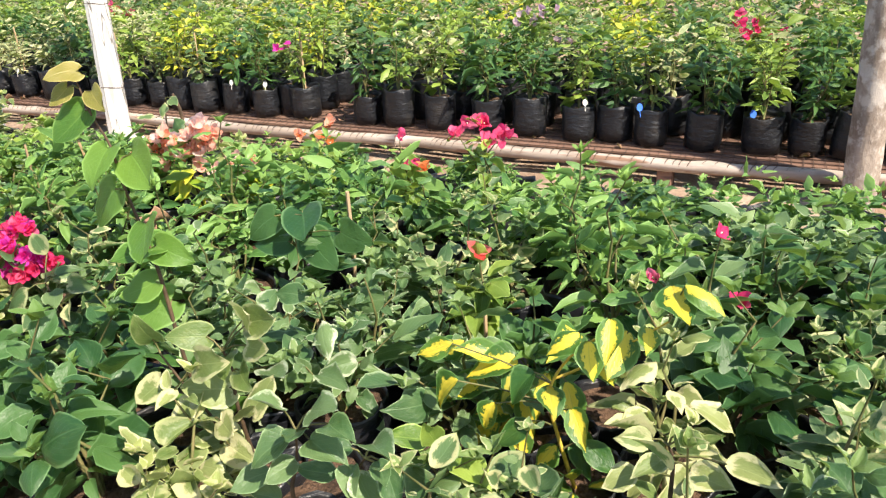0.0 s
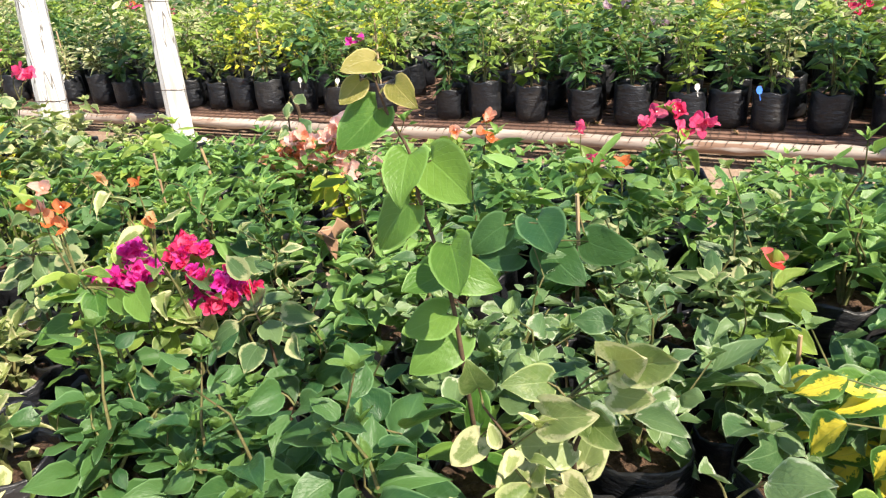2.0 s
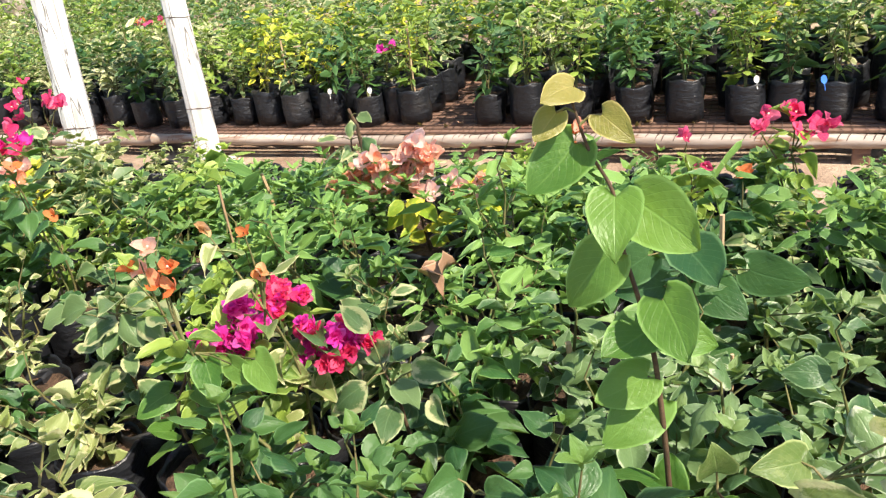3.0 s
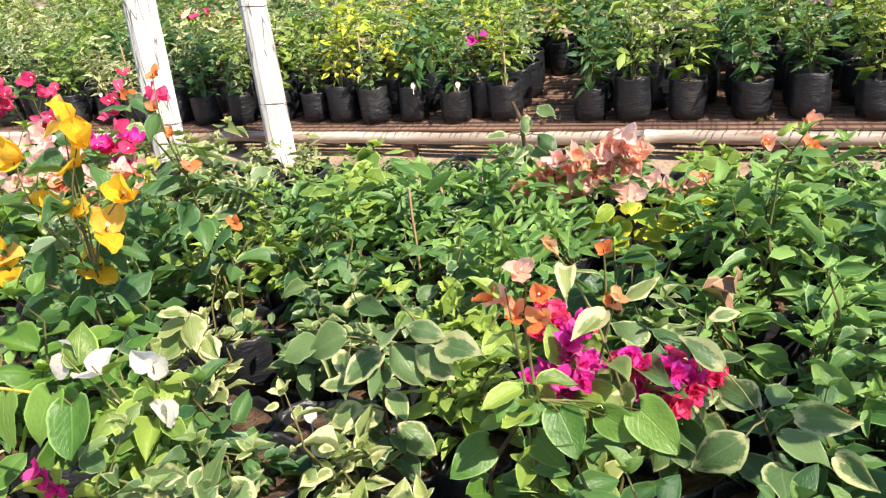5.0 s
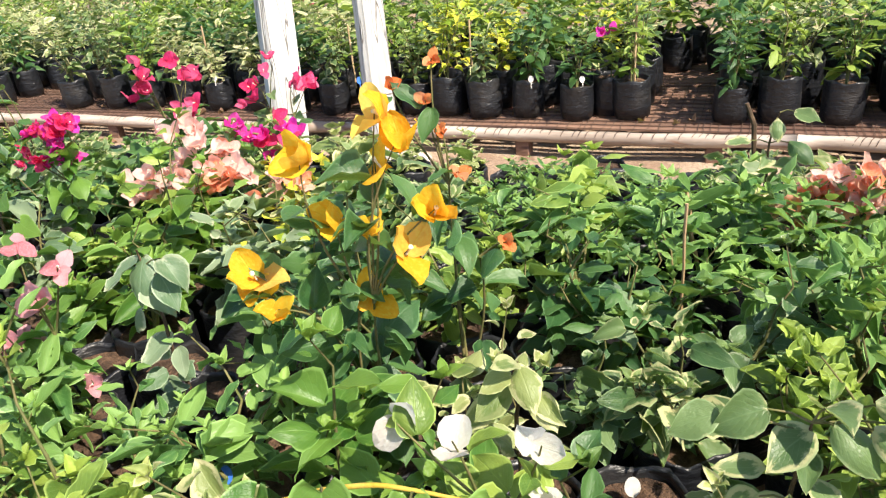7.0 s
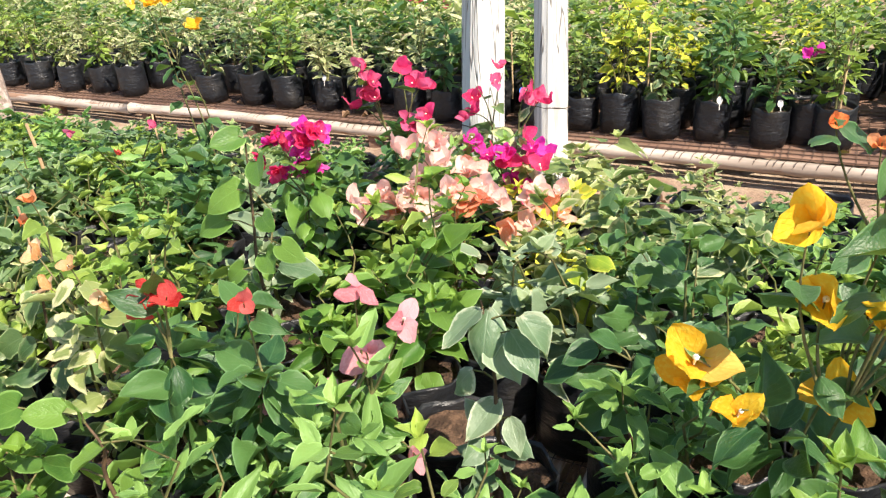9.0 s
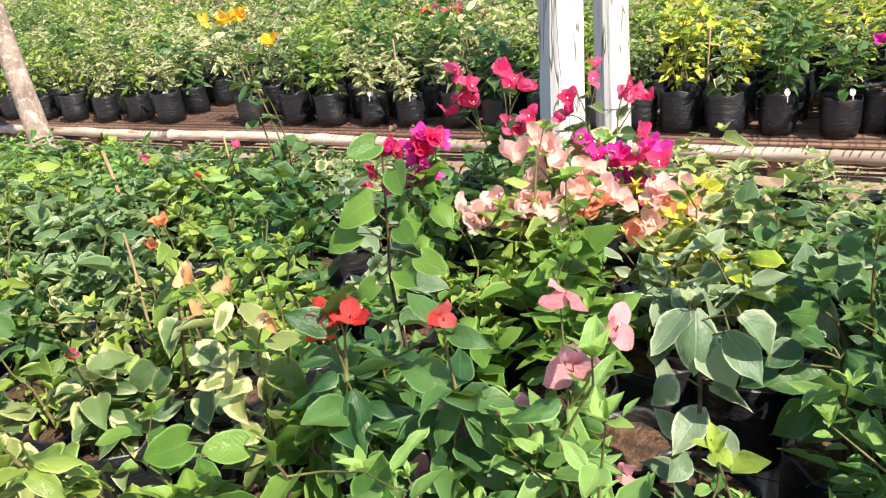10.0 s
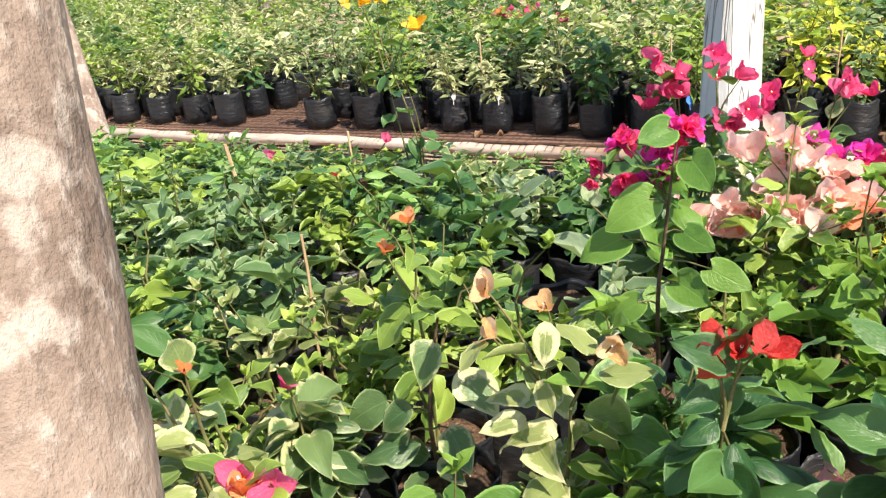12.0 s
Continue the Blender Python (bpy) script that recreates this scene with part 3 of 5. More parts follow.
def bench(x0, x1, y0, y1, skew, label, rails, deck, across=False):
    """A low staging of slats and wire mesh on poles and stub legs."""
    thing = empty("plant_bench", Matrix.Identity(4), label, "bench")
    edge = lambda x: skew * x
    # front pole in lengths, butted end to end
    x, k = x0, 0
    while x < x1 - 0.1:
        e = min(x + 2.9, x1)
        pole("front_pole", (x, y0 + edge(x), deck - 0.045), (e - 0.004, y0 + edge(e), deck - 0.045), 0.036, BAMBOO, thing, 11 + k)
        x, k = e, k + 1
    for n, y in enumerate(rails):
        pole("cross_rail", (x0, y + edge(x0), deck - 0.06), (x1, y + edge(x1), deck - 0.06), 0.03, BAMBOO, thing, 40 + n)
    rng = random.Random(3)
    y = y0 + 0.06 if not across else y1
    x = x0 + 0.05
    while across and x < x1:
        bm = bmesh.new()
        box(bm, (0.05, y1 - y0 - 0.06, 0.016), (0, 0, 0), 0.003)
        part("slat", bm, PALE_SLAT, thing, m=pose(x, (y0 + y1) / 2 + 0.02 + edge(x), deck - 0.014 + rng.uniform(-0.002, 0.002), 0, rng.uniform(-3, 3), rng.uniform(-0.6, 0.6)))
        x += rng.uniform(0.085, 0.12)
    while y < y1:
        bm = bmesh.new()
        box(bm, (x1 - x0, 0.045, 0.016), (0, 0, 0), 0.003)
        tilt = math.degrees(math.atan(skew)) + rng.uniform(-0.04, 0.04)
        xm = (x0 + x1) / 2
        part("slat", bm, SLAT, thing, m=pose(xm, y + edge(xm), deck - 0.014 + rng.uniform(-0.002, 0.002), rng.uniform(-4, 4), 0, tilt))
        y += rng.uniform(0.06, 0.085)
    # stub legs under the front pole
    x = x0 + 0.7
    while x < x1:
        bm = bmesh.new()
        box(bm, (0.085, 0.07, deck - 0.06), (0, 0, 0), 0.006)
        part("leg", bm, SLAT, thing, m=pose(x, y0 + edge(x) + 0.02, (deck - 0.075) / 2, 0, 0, rng.uniform(-12, 12)))
        x += 1.05
    # wire mesh, bent down over the front pole
    wires = []
    x = x0 + 0.03
    while x < x1:
        s = rng.uniform(-0.01, 0.01)
        y = y0 + edge(x)
        wires.append(tube([(x - 0.03, y - 0.034, deck - 0.04), (x - 0.018, y - 0.022, deck - 0.014), (x, y + 0.004, deck - 0.003), (x + s, y + 0.05, deck + 0.001), (x + s, y + 1.0, deck + 0.002)], [0.0019] * 5, 4))
        x += rng.uniform(0.03, 0.075)
    for n in range(14):
        y = y0 + 0.0 + 0.07 * n
        wires.append(tube([(x0, y + edge(x0), deck + 0.002), ((x0 + x1) / 2, y + edge((x0 + x1) / 2), deck + 0.003), (x1, y + edge(x1), deck + 0.002)], [0.0015] * 3, 4))
    v, f = join(wires)
    child("wire_mesh", mesh_of("wire_mesh", v, f, WIRE), thing, "rusty wire mesh", kind="stuff")
    return thing


SKEW = -0.022
bench(-14.0, 2.4, 4.38, 6.9, SKEW, "low slatted bench with a weathered round front pole and wire mesh", (5.6, 6.6), DECK)
bench(-4.98, 1.6, 0.80, 3.06, SKEW, "low slatted bench hidden under dense potted plants", (1.9, 2.85), NEAR_DECK, True)
bench(-8.6, -4.99, 0.80, 3.06, SKEW, "low slatted bench behind the trunk post under potted plants", (1.9, 2.85), NEAR_DECK, True)


# ---- posts ----
def hewn_post(at, lean, size, top, turn, label, bands):
    """A hewn square post, limewashed, with wire bands."""
    rng = random.Random(int(at[0] * 100))
    thing = empty("timber_post", pose(at[0], at[1], 0, 0, 0, 0), label, "post")
    verts, faces, steps, n = [], [], 22, 16
    for i in range(steps + 1):
        z = top * i / steps
        for k in range(n):
            a = 2 * math.pi * (k + 0.5) / n
            c, s = math.cos(a), math.sin(a)
            r = 1 / max(abs(c), abs(s)) ** 0.86
            r *= size / 2 * (1 - 0.08 * z) * (1 + 0.035 * noise.noise(Vector((c * 2, s * 2, z * 1.6 + at[0] * 7))))
            p = Vector((c * r, s * r, 0))
            p.rotate(Euler((0, 0, radians(turn))))
            verts.append((p.x + lean[0] * z, p.y + lean[1] * z, z))
    for i in range(steps):
        for k in range(n):
            a, b = i * n + k, i * n + (k + 1) % n
            faces.append((a, b, b + n, a + n))
    faces += [tuple(reversed(range(n))), tuple(range(steps * n, steps * n + n))]
    shaft = child("shaft", mesh_of("shaft", verts, faces, LIME, smooth=False), thing)
    for z in bands:
        ring = []
        for k in range(29):
            a = 2 * math.pi * (k + 0.5) / 28
            c, s = math.cos(a), math.sin(a)
            r = size / 2 * (1 - 0.08 * z) / max(abs(c), abs(s)) ** 0.86 + 0.003
            p = Vector((c * r, s * r, 0))
            p.rotate(Euler((0, 0, radians(turn))))
            ring.append((p.x + lean[0] * z, p.y + lean[1] * z, z + 0.008 * math.sin(2 * a)))
        v, f = tube(ring, [0.0022] * len(ring), 5)
        child("wire_tie", mesh_of("wire_tie", v, f, WIRE), thing, "thin wire tie")
    return thing


def trunk_post(at, lean, r0, r1, top, material, label, seed):
    """A post of a round trunk with its bark on."""
    verts, faces, steps, n = [], [], 60, 28
    for i in range(steps + 1):
        z = top * i / steps
        for k in range(n):
            a = 2 * math.pi * k / n
            q = Vector((math.cos(a) * 1.5, math.sin(a) * 1.5, z * 3 + seed))
            r = (r0 + (r1 - r0) * z / top) * (1 + 0.06 * noise.noise(q) + 0.035 * noise.noise(q * 4) + 0.02 * noise.noise(q * 9))
            verts.append((math.cos(a) * r + lean[0] * z, math.sin(a) * r + lean[1] * z, z))
    for i in range(steps):
        for k in range(n):
            a, b = i * n + k, i * n + (k + 1) % n
            faces.append((a, b, b + n, a + n))
    faces += [tuple(reversed(range(n))), tuple(range(steps * n, steps * n + n))]
    ob = new("trunk_post", mesh_of("trunk_post", verts, faces, material))
    ob.location = (at[0], at[1], -0.01)
    return tagged(ob, label, "post")


hewn_post((-4.655, 4.28), (-0.011, 0.057), 0.165, 2.7, 44, "white limewashed square timber post beside the bench pole", (0.42, 1.0))
hewn_post((-4.597, 3.20), (0.007, 0.095), 0.165, 2.7, 44, "white limewashed square timber post with a wire tie", (0.62,))
trunk_post((0.262, 4.22), (-0.03, 0.0), 0.082, 0.066, 2.7, GREY_BARK, "grey rough trunk post with flaking bark", 3)
trunk_post((-8.58, 3.76), (-0.42, 0.26), 0.085, 0.062, 2.8, BARK, "leaning pale trunk post at the bench", 9)
trunk_post((-10.38, 8.0), (-0.02, 0.0), 0.15, 0.135, 2.7, GREY_BARK, "grey trunk standing among the far rows of shrubs", 23)
trunk_post((-4.573, 0.36), (-0.108, 0.186), 0.103, 0.082, 2.8, BARK, "thick pale brown trunk post among the plants", 17)


# ---- plants on the far bench ----
LEAF["far_green"], LEAF["far_mid"] = LEAF["green"], LEAF["mid"]
LEAF["far_pale"] = leaf_material("leaf_bleached_cream", (0.17, 0.22, 0.08), (0.34, 0.38, 0.17), (0.60, 0.56, 0.34), "margin", 0.46)
FAR_KINDS = {
    "far_green": ("bushy deep green potted shrub in a black bag", 0.108, 0.44, 0.18, 5, 13),
    "far_mid": ("fresh green potted shrub in a black bag", 0.095, 0.44, 0.18, 5, 14),
    "cream": ("cream-margined variegated potted shrub in a black bag", 0.074, 0.42, 0.18, 5, 14),
    "far_pale": ("pale cream variegated potted shrub in a black bag", 0.085, 0.4, 0.18, 5, 15),
    "lime": ("bright yellow-green potted shrub in a black bag", 0.075, 0.42, 0.16, 5, 14),
}
far_sets = {}
for n, (kind, (label, size, height, spread, stems, leaves)) in enumerate(FAR_KINDS.items()):
    far_sets[kind] = [shrub(kind, 100 + 10 * n + k, height * (0.85 + 0.15 * k), spread, stems, leaves, size, label, "mid", low=0.14, group="plants on the far bench", lift=0.25) for k in range(3)]


def far_kind(x, y, rng):
    """Drifts of one kind of shrub along the benches."""
    a = noise.noise(Vector((x * 0.45, y * 0.7, 3.0)))
    b = noise.noise(Vector((x * 0.8, y * 1.1, 9.0)))
    c = rng.random()
    if x < -5.2:
        return "far_pale" if a > -0.02 and c < 0.62 else "cream" if c < 0.6 else "far_green" if c < 0.8 else "far_mid"
    if x < -4.1:
        return "cream" if c < 0.5 else "far_mid" if c < 0.85 else "lime"
    if b > 0.35 and c < 0.5:
        return "lime"
    return "far_mid" if c < 0.36 + 0.6 * a else "far_green" if c < 0.68 else "cream" if c < 0.86 else "far_pale" if c < 0.94 else "lime"


USED = set()


def settle(kind_sets, kind, rng, x, y, z, scale=1.0):
    """Sets a shrub down: the first of each build is moved, later ones are copies."""
    src = rng.choice(kind_sets[kind])
    m = pose(x, y, z, rng.uniform(-4, 4), rng.uniform(-4, 4), rng.uniform(0, 360)) @ Matrix.Diagonal((scale, scale, scale * rng.uniform(0.86, 1.06), 1))
    if src.name not in USED:
        USED.add(src.name)
        src.matrix_basis = m
        return src
    ob = copy_thing(src, m)
    ob.matrix_basis = m
    return ob


rng = random.Random(21)
FRONT = [-13.2, -12.8, -12.4, -12.0, -11.6, -11.2, -10.8, -10.4, -9.95, -9.52, -9.11, -8.76, -8.38, -7.52, -7.12, -6.8, -6.46, -6.15, -5.8, -5.5, -5.2, -4.9, -4.62, -4.39, -4.14, -3.88, -3.58, -3.27, -2.74, -2.5,
         -2.2, -1.86, -1.58, -1.26, -1.05, -0.83, -0.54, -0.22, 0.0, 0.22, 0.5, 0.8, 1.1, 1.4, 1.75]
SPECIAL = {-4.39: "lime", -4.62: "cream", -4.14: "cream", -3.88: "far_green", -3.58: "far_green", -3.27: "far_mid", -2.74: "far_green", -2.5: "far_mid", -0.83: "far_mid", -1.05: "far_green", -0.54: "far_green", -0.22: "far_mid", 0.0: "far_green"}
for x in FRONT:
    settle(far_sets, SPECIAL.get(x) or far_kind(x, 4.7, rng), rng, x, 4.62 + SKEW * x + rng.uniform(-0.03, 0.03), DECK, rng.uniform(0.92, 1.08))
settle(far_sets, "lime", rng, -4.36, 4.9, DECK, 1.25)
settle(far_sets, "lime", rng, -4.12, 4.92, DECK, 1.1)
for row in range(1, 2):
    y = 4.62 + 0.27 * row
    x = -12.6
    while x < 2.1:
        bare = -4.5 < x < -4.0 or (-3.12 < x < -2.86 and row < 4) or (-8.2 < x < -7.75 and row < 3)
        if not bare:
            settle(far_sets, far_kind(x, y, rng), rng, x, y + SKEW * x + rng.uniform(-0.04, 0.04), DECK, rng.uniform(0.95, 1.2))
        x += rng.uniform(0.25, 0.31)


# the rows beyond, too many to count
def shrub_mass(name, stock, spots, label, bags=False):
    """A mass of shrubs, one mesh of leaves for each kind; spots are (kind, x, y, z, scale)."""
    rng = random.Random(8)
    out = {kind: [[], [], [], 0] for kind in stock}
    pots = []
    for kind, x, y, z, s in spots:
        v, f, t = rng.choice(stock[kind])
        a = rng.uniform(0, 6.28)
        turn = np.array(((math.cos(a), -math.sin(a), 0), (math.sin(a), math.cos(a), 0), (0, 0, 1)))
        o = out[kind]
        o[0].append(v @ turn.T * s + np.array((x, y, z + SOIL_TOP)))
        o[1].append(f + o[3])
        o[2].append(t)
        o[3] += len(v)
        pots.append((x, y, z))
    for kind, (v, f, t, n) in out.items():
        if n:
            ob = new(name, mesh_of(name, np.concatenate(v), np.concatenate(f), LEAF[kind], np.concatenate(t)))
            tagged(ob, label % LOOKS[kind], "shrubs", kind="stuff")
    if bags:
        rows = empty("bag_rows", Matrix.Identity(4), "rows of black polythene bags under the shrubs", "plant bags")
        for x, y, z in pots:
            child("bag", rng.choice(BAGS), rows, m=pose(x, y, z, 0, 0, rng.uniform(0, 360)))


LOOKS = {"far_pale": "pale cream", "far_green": "deep green", "far_mid": "fresh green", "green": "deep green", "mid": "fresh green", "narrow": "narrow-leaved green", "silver": "silvery", "heart": "light green", "cream": "cream-margined", "pale": "pale cream", "lime": "bright yellow-green", "grey": "grey-green"}


def leaf_stock(kinds, shapes, seed, tall, fewer):
    """Some leafy tops of each kind to draw from."""
    stock = {}
    for kind, (label, size, height, spread, stems, leaves) in kinds.items():
        stock[kind] = [gather(slim(shapes) if kind in SLIM_KINDS else shapes, grow(random.Random(seed + k), height * tall, spread * tall, stems, int(leaves * fewer), size * 1.08, 0.2, 0.4)[1]) for k in range(5)]
    return stock


rng = random.Random(31)
spots = []
for row in range(2, 6):
    y, x = 4.62 + 0.27 * row, -12.8
    while x < 2.2:
        if not (-3.12 < x < -2.86 and row < 4 or -8.2 < x < -7.75 and row < 4):
            spots.append((far_kind(x, y, rng), x, y + SKEW * x + rng.uniform(-0.04, 0.04), DECK, rng.uniform(0.95, 1.2)))
        x += rng.uniform(0.25, 0.31)
shrub_mass("shrub_rows", leaf_stock(FAR_KINDS, MID_LEAVES, 300, 1.0, 1.0), spots, "dense rows of %s potted shrubs on the bench", True)
spots = []
y = 6.25
while y < 16:
    x = -12.5 - (y - 6) * 1.3
    while x < 2.6 + (y - 6) * 0.2:
        spots.append((far_kind(x, y, rng), x + rng.uniform(-0.05, 0.05), y + SKEW * x + rng.uniform(-0.05, 0.05), DECK, rng.uniform(0.95, 1.4) * (1 + 0.03 * (y - 6))))
        x += rng.uniform(0.27, 0.35) + 0.035 * (y - 6)
    y += 0.3 + 0.04 * (y - 6)
shrub_mass("far_shrubs", leaf_stock(FAR_KINDS, FAR_LEAVES, 400, 1.15, 0.75), spots, "far rows of %s nursery shrubs")

# ---- plants on the near bench ----
NEAR_KINDS = {
    "green": ("deep green potted shrub with broad glossy leaves", 0.098, 0.30, 0.15, 5, 12),
    "mid": ("fresh green potted shrub with pointed leaves", 0.08, 0.31, 0.16, 6, 13),
    "narrow": ("bushy green potted shrub with narrow glossy leaves", 0.09, 0.32, 0.16, 6, 14),
    "cream": ("grey-green potted shrub with cream leaf margins", 0.086, 0.30, 0.15, 5, 13),
    "grey": ("silvery grey-green potted shrub", 0.088, 0.29, 0.15, 5, 13),
    "pale": ("pale cream variegated potted shrub", 0.08, 0.28, 0.15, 5, 12),
    "silver": ("potted shrub with broad silvery cream-edged leaves", 0.105, 0.30, 0.15, 4, 10),
    "heart": ("potted shrub with broad light green leaves", 0.105, 0.30, 0.15, 4, 11),
    "lime": ("bright yellow-green potted shrub on the bench", 0.075, 0.26, 0.14, 5, 12),
}
near_sets, front_sets = {}, {}
for n, (kind, (label, size, height, spread, stems, leaves)) in enumerate(NEAR_KINDS.items()):
    near_sets[kind] = [shrub(kind, 500 + 10 * n + k, height * (0.8 + 0.2 * k / 2), spread, stems, leaves, size, label, "fine", low=0.15, group="plants on the near bench", lift=0.4) for k in range(3)]
    front_sets[kind] = [shrub(kind, 700 + 10 * n + k, height * (0.85 + 0.12 * k), spread, stems, leaves, size, label, "fine", 24, 0.15, "plants on the near bench", 0.4) for k in range(3)]


low_sets = {kind: [shrub(kind, 800 + 7 * n, height * 0.62, spread, 5, 10, size * 0.85, "low " + label, "fine", 5, 0.1, "plants on the near bench", 0.4)] for n, (kind, (label, size, height, spread, stems, leaves)) in enumerate(NEAR_KINDS.items())}
TAKEN = []


# ---- flowering plants ----
def flower_mesh(colour, shape, single=False, double=False):
    """Papery bracts round a small middle, opening along +Z; of unit bract length."""
    rng = random.Random(shape * 17 + len(colour))
    verts, faces, uvs, n = [], [], [], 0
    count = 2 if single else 7 if double else 3
    for k in range(count):
        inner = double and k > 3
        v, f, t = leaf_shape(rng, 4, 6, rng.uniform(0.72, 0.9), rng.uniform(0.1, 0.4), rng.uniform(-0.4, 0.3), 0.05 if single else 0.07, False, (0.55, 0.7) if single else (0.52, 0.66))
        a = 2 * math.pi * k / (4 if double else count) + rng.uniform(-0.3, 0.3) + (0.7 if inner else 0)
        open_up = rng.uniform(0.3, 1.2) if single else rng.uniform(0.9, 1.4) if inner else rng.uniform(0.2, 0.8) if double else rng.uniform(0.35, 1.0)
        m = Matrix.Rotation(a, 4, "Z") @ Matrix.Rotation(open_up, 4, "X") @ Matrix.Scale(rng.uniform(0.7, 0.9) if inner else 1.0, 4)
        q = np.array(m)
        verts.append(v @ q[:3, :3].T)
        faces.append(f + n)
        uvs.append(t)
        n += len(v)
    return mesh_of("flower", np.concatenate(verts), np.concatenate(faces), BRACT[colour], np.concatenate(uvs))


def floret_mesh():
    v, f = tube([(0, 0, 0), (0, 0, 0.3), (0, 0, 0.42), (0, 0, 0.44)], [0.025, 0.03, 0.07, 0.015], 7)
    return mesh_of("floret", v, f, FLORET)


flower_meshes, FLORETS = {}, floret_mesh()


def flower(thing, at, colour, size, rng, face=Vector((0.25, -0.6, 0.75)), double=False):
    shape = rng.randrange(4)
    single = colour == "white"
    if (colour, shape, double) not in flower_meshes:
        flower_meshes[colour, shape, double] = flower_mesh(colour, shape, single, double)
    way = (face + Vector((rng.gauss(0, 0.45), rng.gauss(0, 0.45), rng.gauss(0, 0.35)))).normalized()
    m = Matrix.Translation(at - way * size * 0.4) @ way.to_track_quat("Z", "Y").to_matrix().to_4x4() @ Matrix.Rotation(rng.uniform(0, 6.28), 4, "Z") @ Matrix.Scale(size * rng.uniform(0.8, 1.2), 4)
    ob = child("flower", flower_meshes[colour, shape, double], thing, m=m)
    if not single and size > 0.03 and rng.random() < 0.5:
        child("floret", FLORETS, ob, "tiny cream floret")


def potted(base, label, seed, category="flowering plant", deck=None):
    thing = empty("flowering_shrub" if category == "flowering plant" else "potted_plant", pose(base[0], base[1], NEAR_DECK if deck is None else deck), label, category)
    child("bag", BAGS[seed % len(BAGS)], thing, "black polythene bag")
    child("soil", SOILS[seed % len(SOILS)], thing, "brown potting soil")
    if deck is None:
        TAKEN.append((base[0], base[1]))
    return thing


def curve_to(a, b, rng, sag=0.0, steps=6):
    a, b = Vector(a), Vector(b)
    side = Vector((rng.uniform(-1, 1), rng.uniform(-1, 1), 0)) * (b - a).length * 0.08
    return [a.lerp(b, k / steps) + side * math.sin(math.pi * k / steps) + Vector((0, 0, sag * math.sin(math.pi * k / steps))) for k in range(steps + 1)]


def ball(middle, spread, count, seed):
    """Places scattered over a rounded flower head."""
    rng = random.Random(seed)
    return [tuple(c + r * max(-1.2, min(1.2, rng.gauss(0, 0.6))) for c, r in zip(middle, spread)) for _ in range(count)]


def blooming(base, tips, colours, bract, kind, leaf, label, seed, per_tip=2, leaves=6, twig=None, stems=3, double=False):
    """A potted shrub whose twigs end in flowers at the given places."""
    rng = random.Random(seed)
    base = (base[0], max(base[1], 0.92 + SKEW * base[0]))
    thing = potted(base, label, seed)
    origin = Vector((base[0], base[1], NEAR_DECK))
    soil = Vector((0, 0, SOIL_TOP - 0.02))
    tips = [Vector(t) + Vector((0, rng.uniform(-0.015, 0.015), 0)) - origin for t in tips]
    heart = sum(tips, Vector()) / len(tips)
    mains = []
    for s in range(stems):
        goal = soil.lerp(rng.choice(tips), 0.72).lerp(soil.lerp(heart, 0.7), 0.4)
        pts = curve_to(soil + Vector((rng.uniform(-0.03, 0.03), rng.uniform(-0.03, 0.03), 0)), goal, rng, 0.02, 7)
        mains.append(pts)
        v, f = tube(pts, [0.0042 - 0.0003 * i for i in range(8)], 6)
        child("stem", mesh_of("stem", v, f, twig or STEM), thing)
    for t in tips:
        near = min((p for pts in mains for p in pts[3:]), key=lambda p: (p - t).length + (0.3 if p.z > t.z else 0))
        pts = curve_to(near, t, rng, 0.01)
        v, f = tube(pts, [0.003 - 0.0003 * i for i in range(7)], 5)
        child("twig", mesh_of("twig", v, f, twig or STEM), thing)
        for k in range(per_tip):
            spot = t + Vector((rng.gauss(0, 1), rng.gauss(0, 1), rng.gauss(0, 0.8))) * bract * (0.5 if per_tip > 1 else 0)
            out = (spot - heart).normalized() * 0.9 + Vector((0.2, -0.5, 0.6)) if double else Vector((0.25, -0.6, 0.75))
            flower(thing, spot, rng.choice(colours), bract, rng, out, double)
        for k in range(max(1, leaves // 3)):
            i = rng.randrange(1, 6)
            way = Vector((rng.uniform(-1, 1), rng.uniform(-1, 0.6), rng.uniform(-0.4, 0.7)))
            child("leaf", leaf_mesh(kind, rng.randrange(len(FINE_LEAVES))), thing, m=leaf_pose(pts[i] + way.normalized() * 0.015, way, leaf * rng.uniform(0.5, 1.0), rng.gauss(0, 0.4)))
    for pts in mains:
        for k in range(leaves * 2):
            i = rng.randrange(1, 8)
            way = Vector((rng.uniform(-1, 1), rng.uniform(-1, 0.8), rng.uniform(-0.5, 0.5)))
            child("leaf", leaf_mesh(kind, rng.randrange(len(FINE_LEAVES))), thing, m=leaf_pose(pts[i] + way.normalized() * 0.02, way, leaf * rng.uniform(0.7, 1.15), rng.gauss(0, 0.4)))
    return thing


blooming((-2.32, 2.5), [(-2.5, 2.42, 0.65), (-2.46, 2.42, 0.66), (-2.46, 2.42, 0.61), (-2.41, 2.42, 0.72), (-2.36, 2.42, 0.69), (-2.37, 2.42, 0.65), (-2.32, 2.42, 0.72), (-2.28, 2.42, 0.7), (-2.26, 2.42, 0.76), (-2.21, 2.42, 0.79), (-2.2, 2.42, 0.73), (-2.23, 2.42, 0.66), (-2.17, 2.42, 0.74), (-2.42, 2.42, 0.67), (-2.3, 2.42, 0.66), (-2.25, 2.42, 0.71)], ['salmon', 'palepink'], 0.044, "mid", 0.07, "potted shrub crowned with a wide head of salmon bracts", 1, 6, 2)
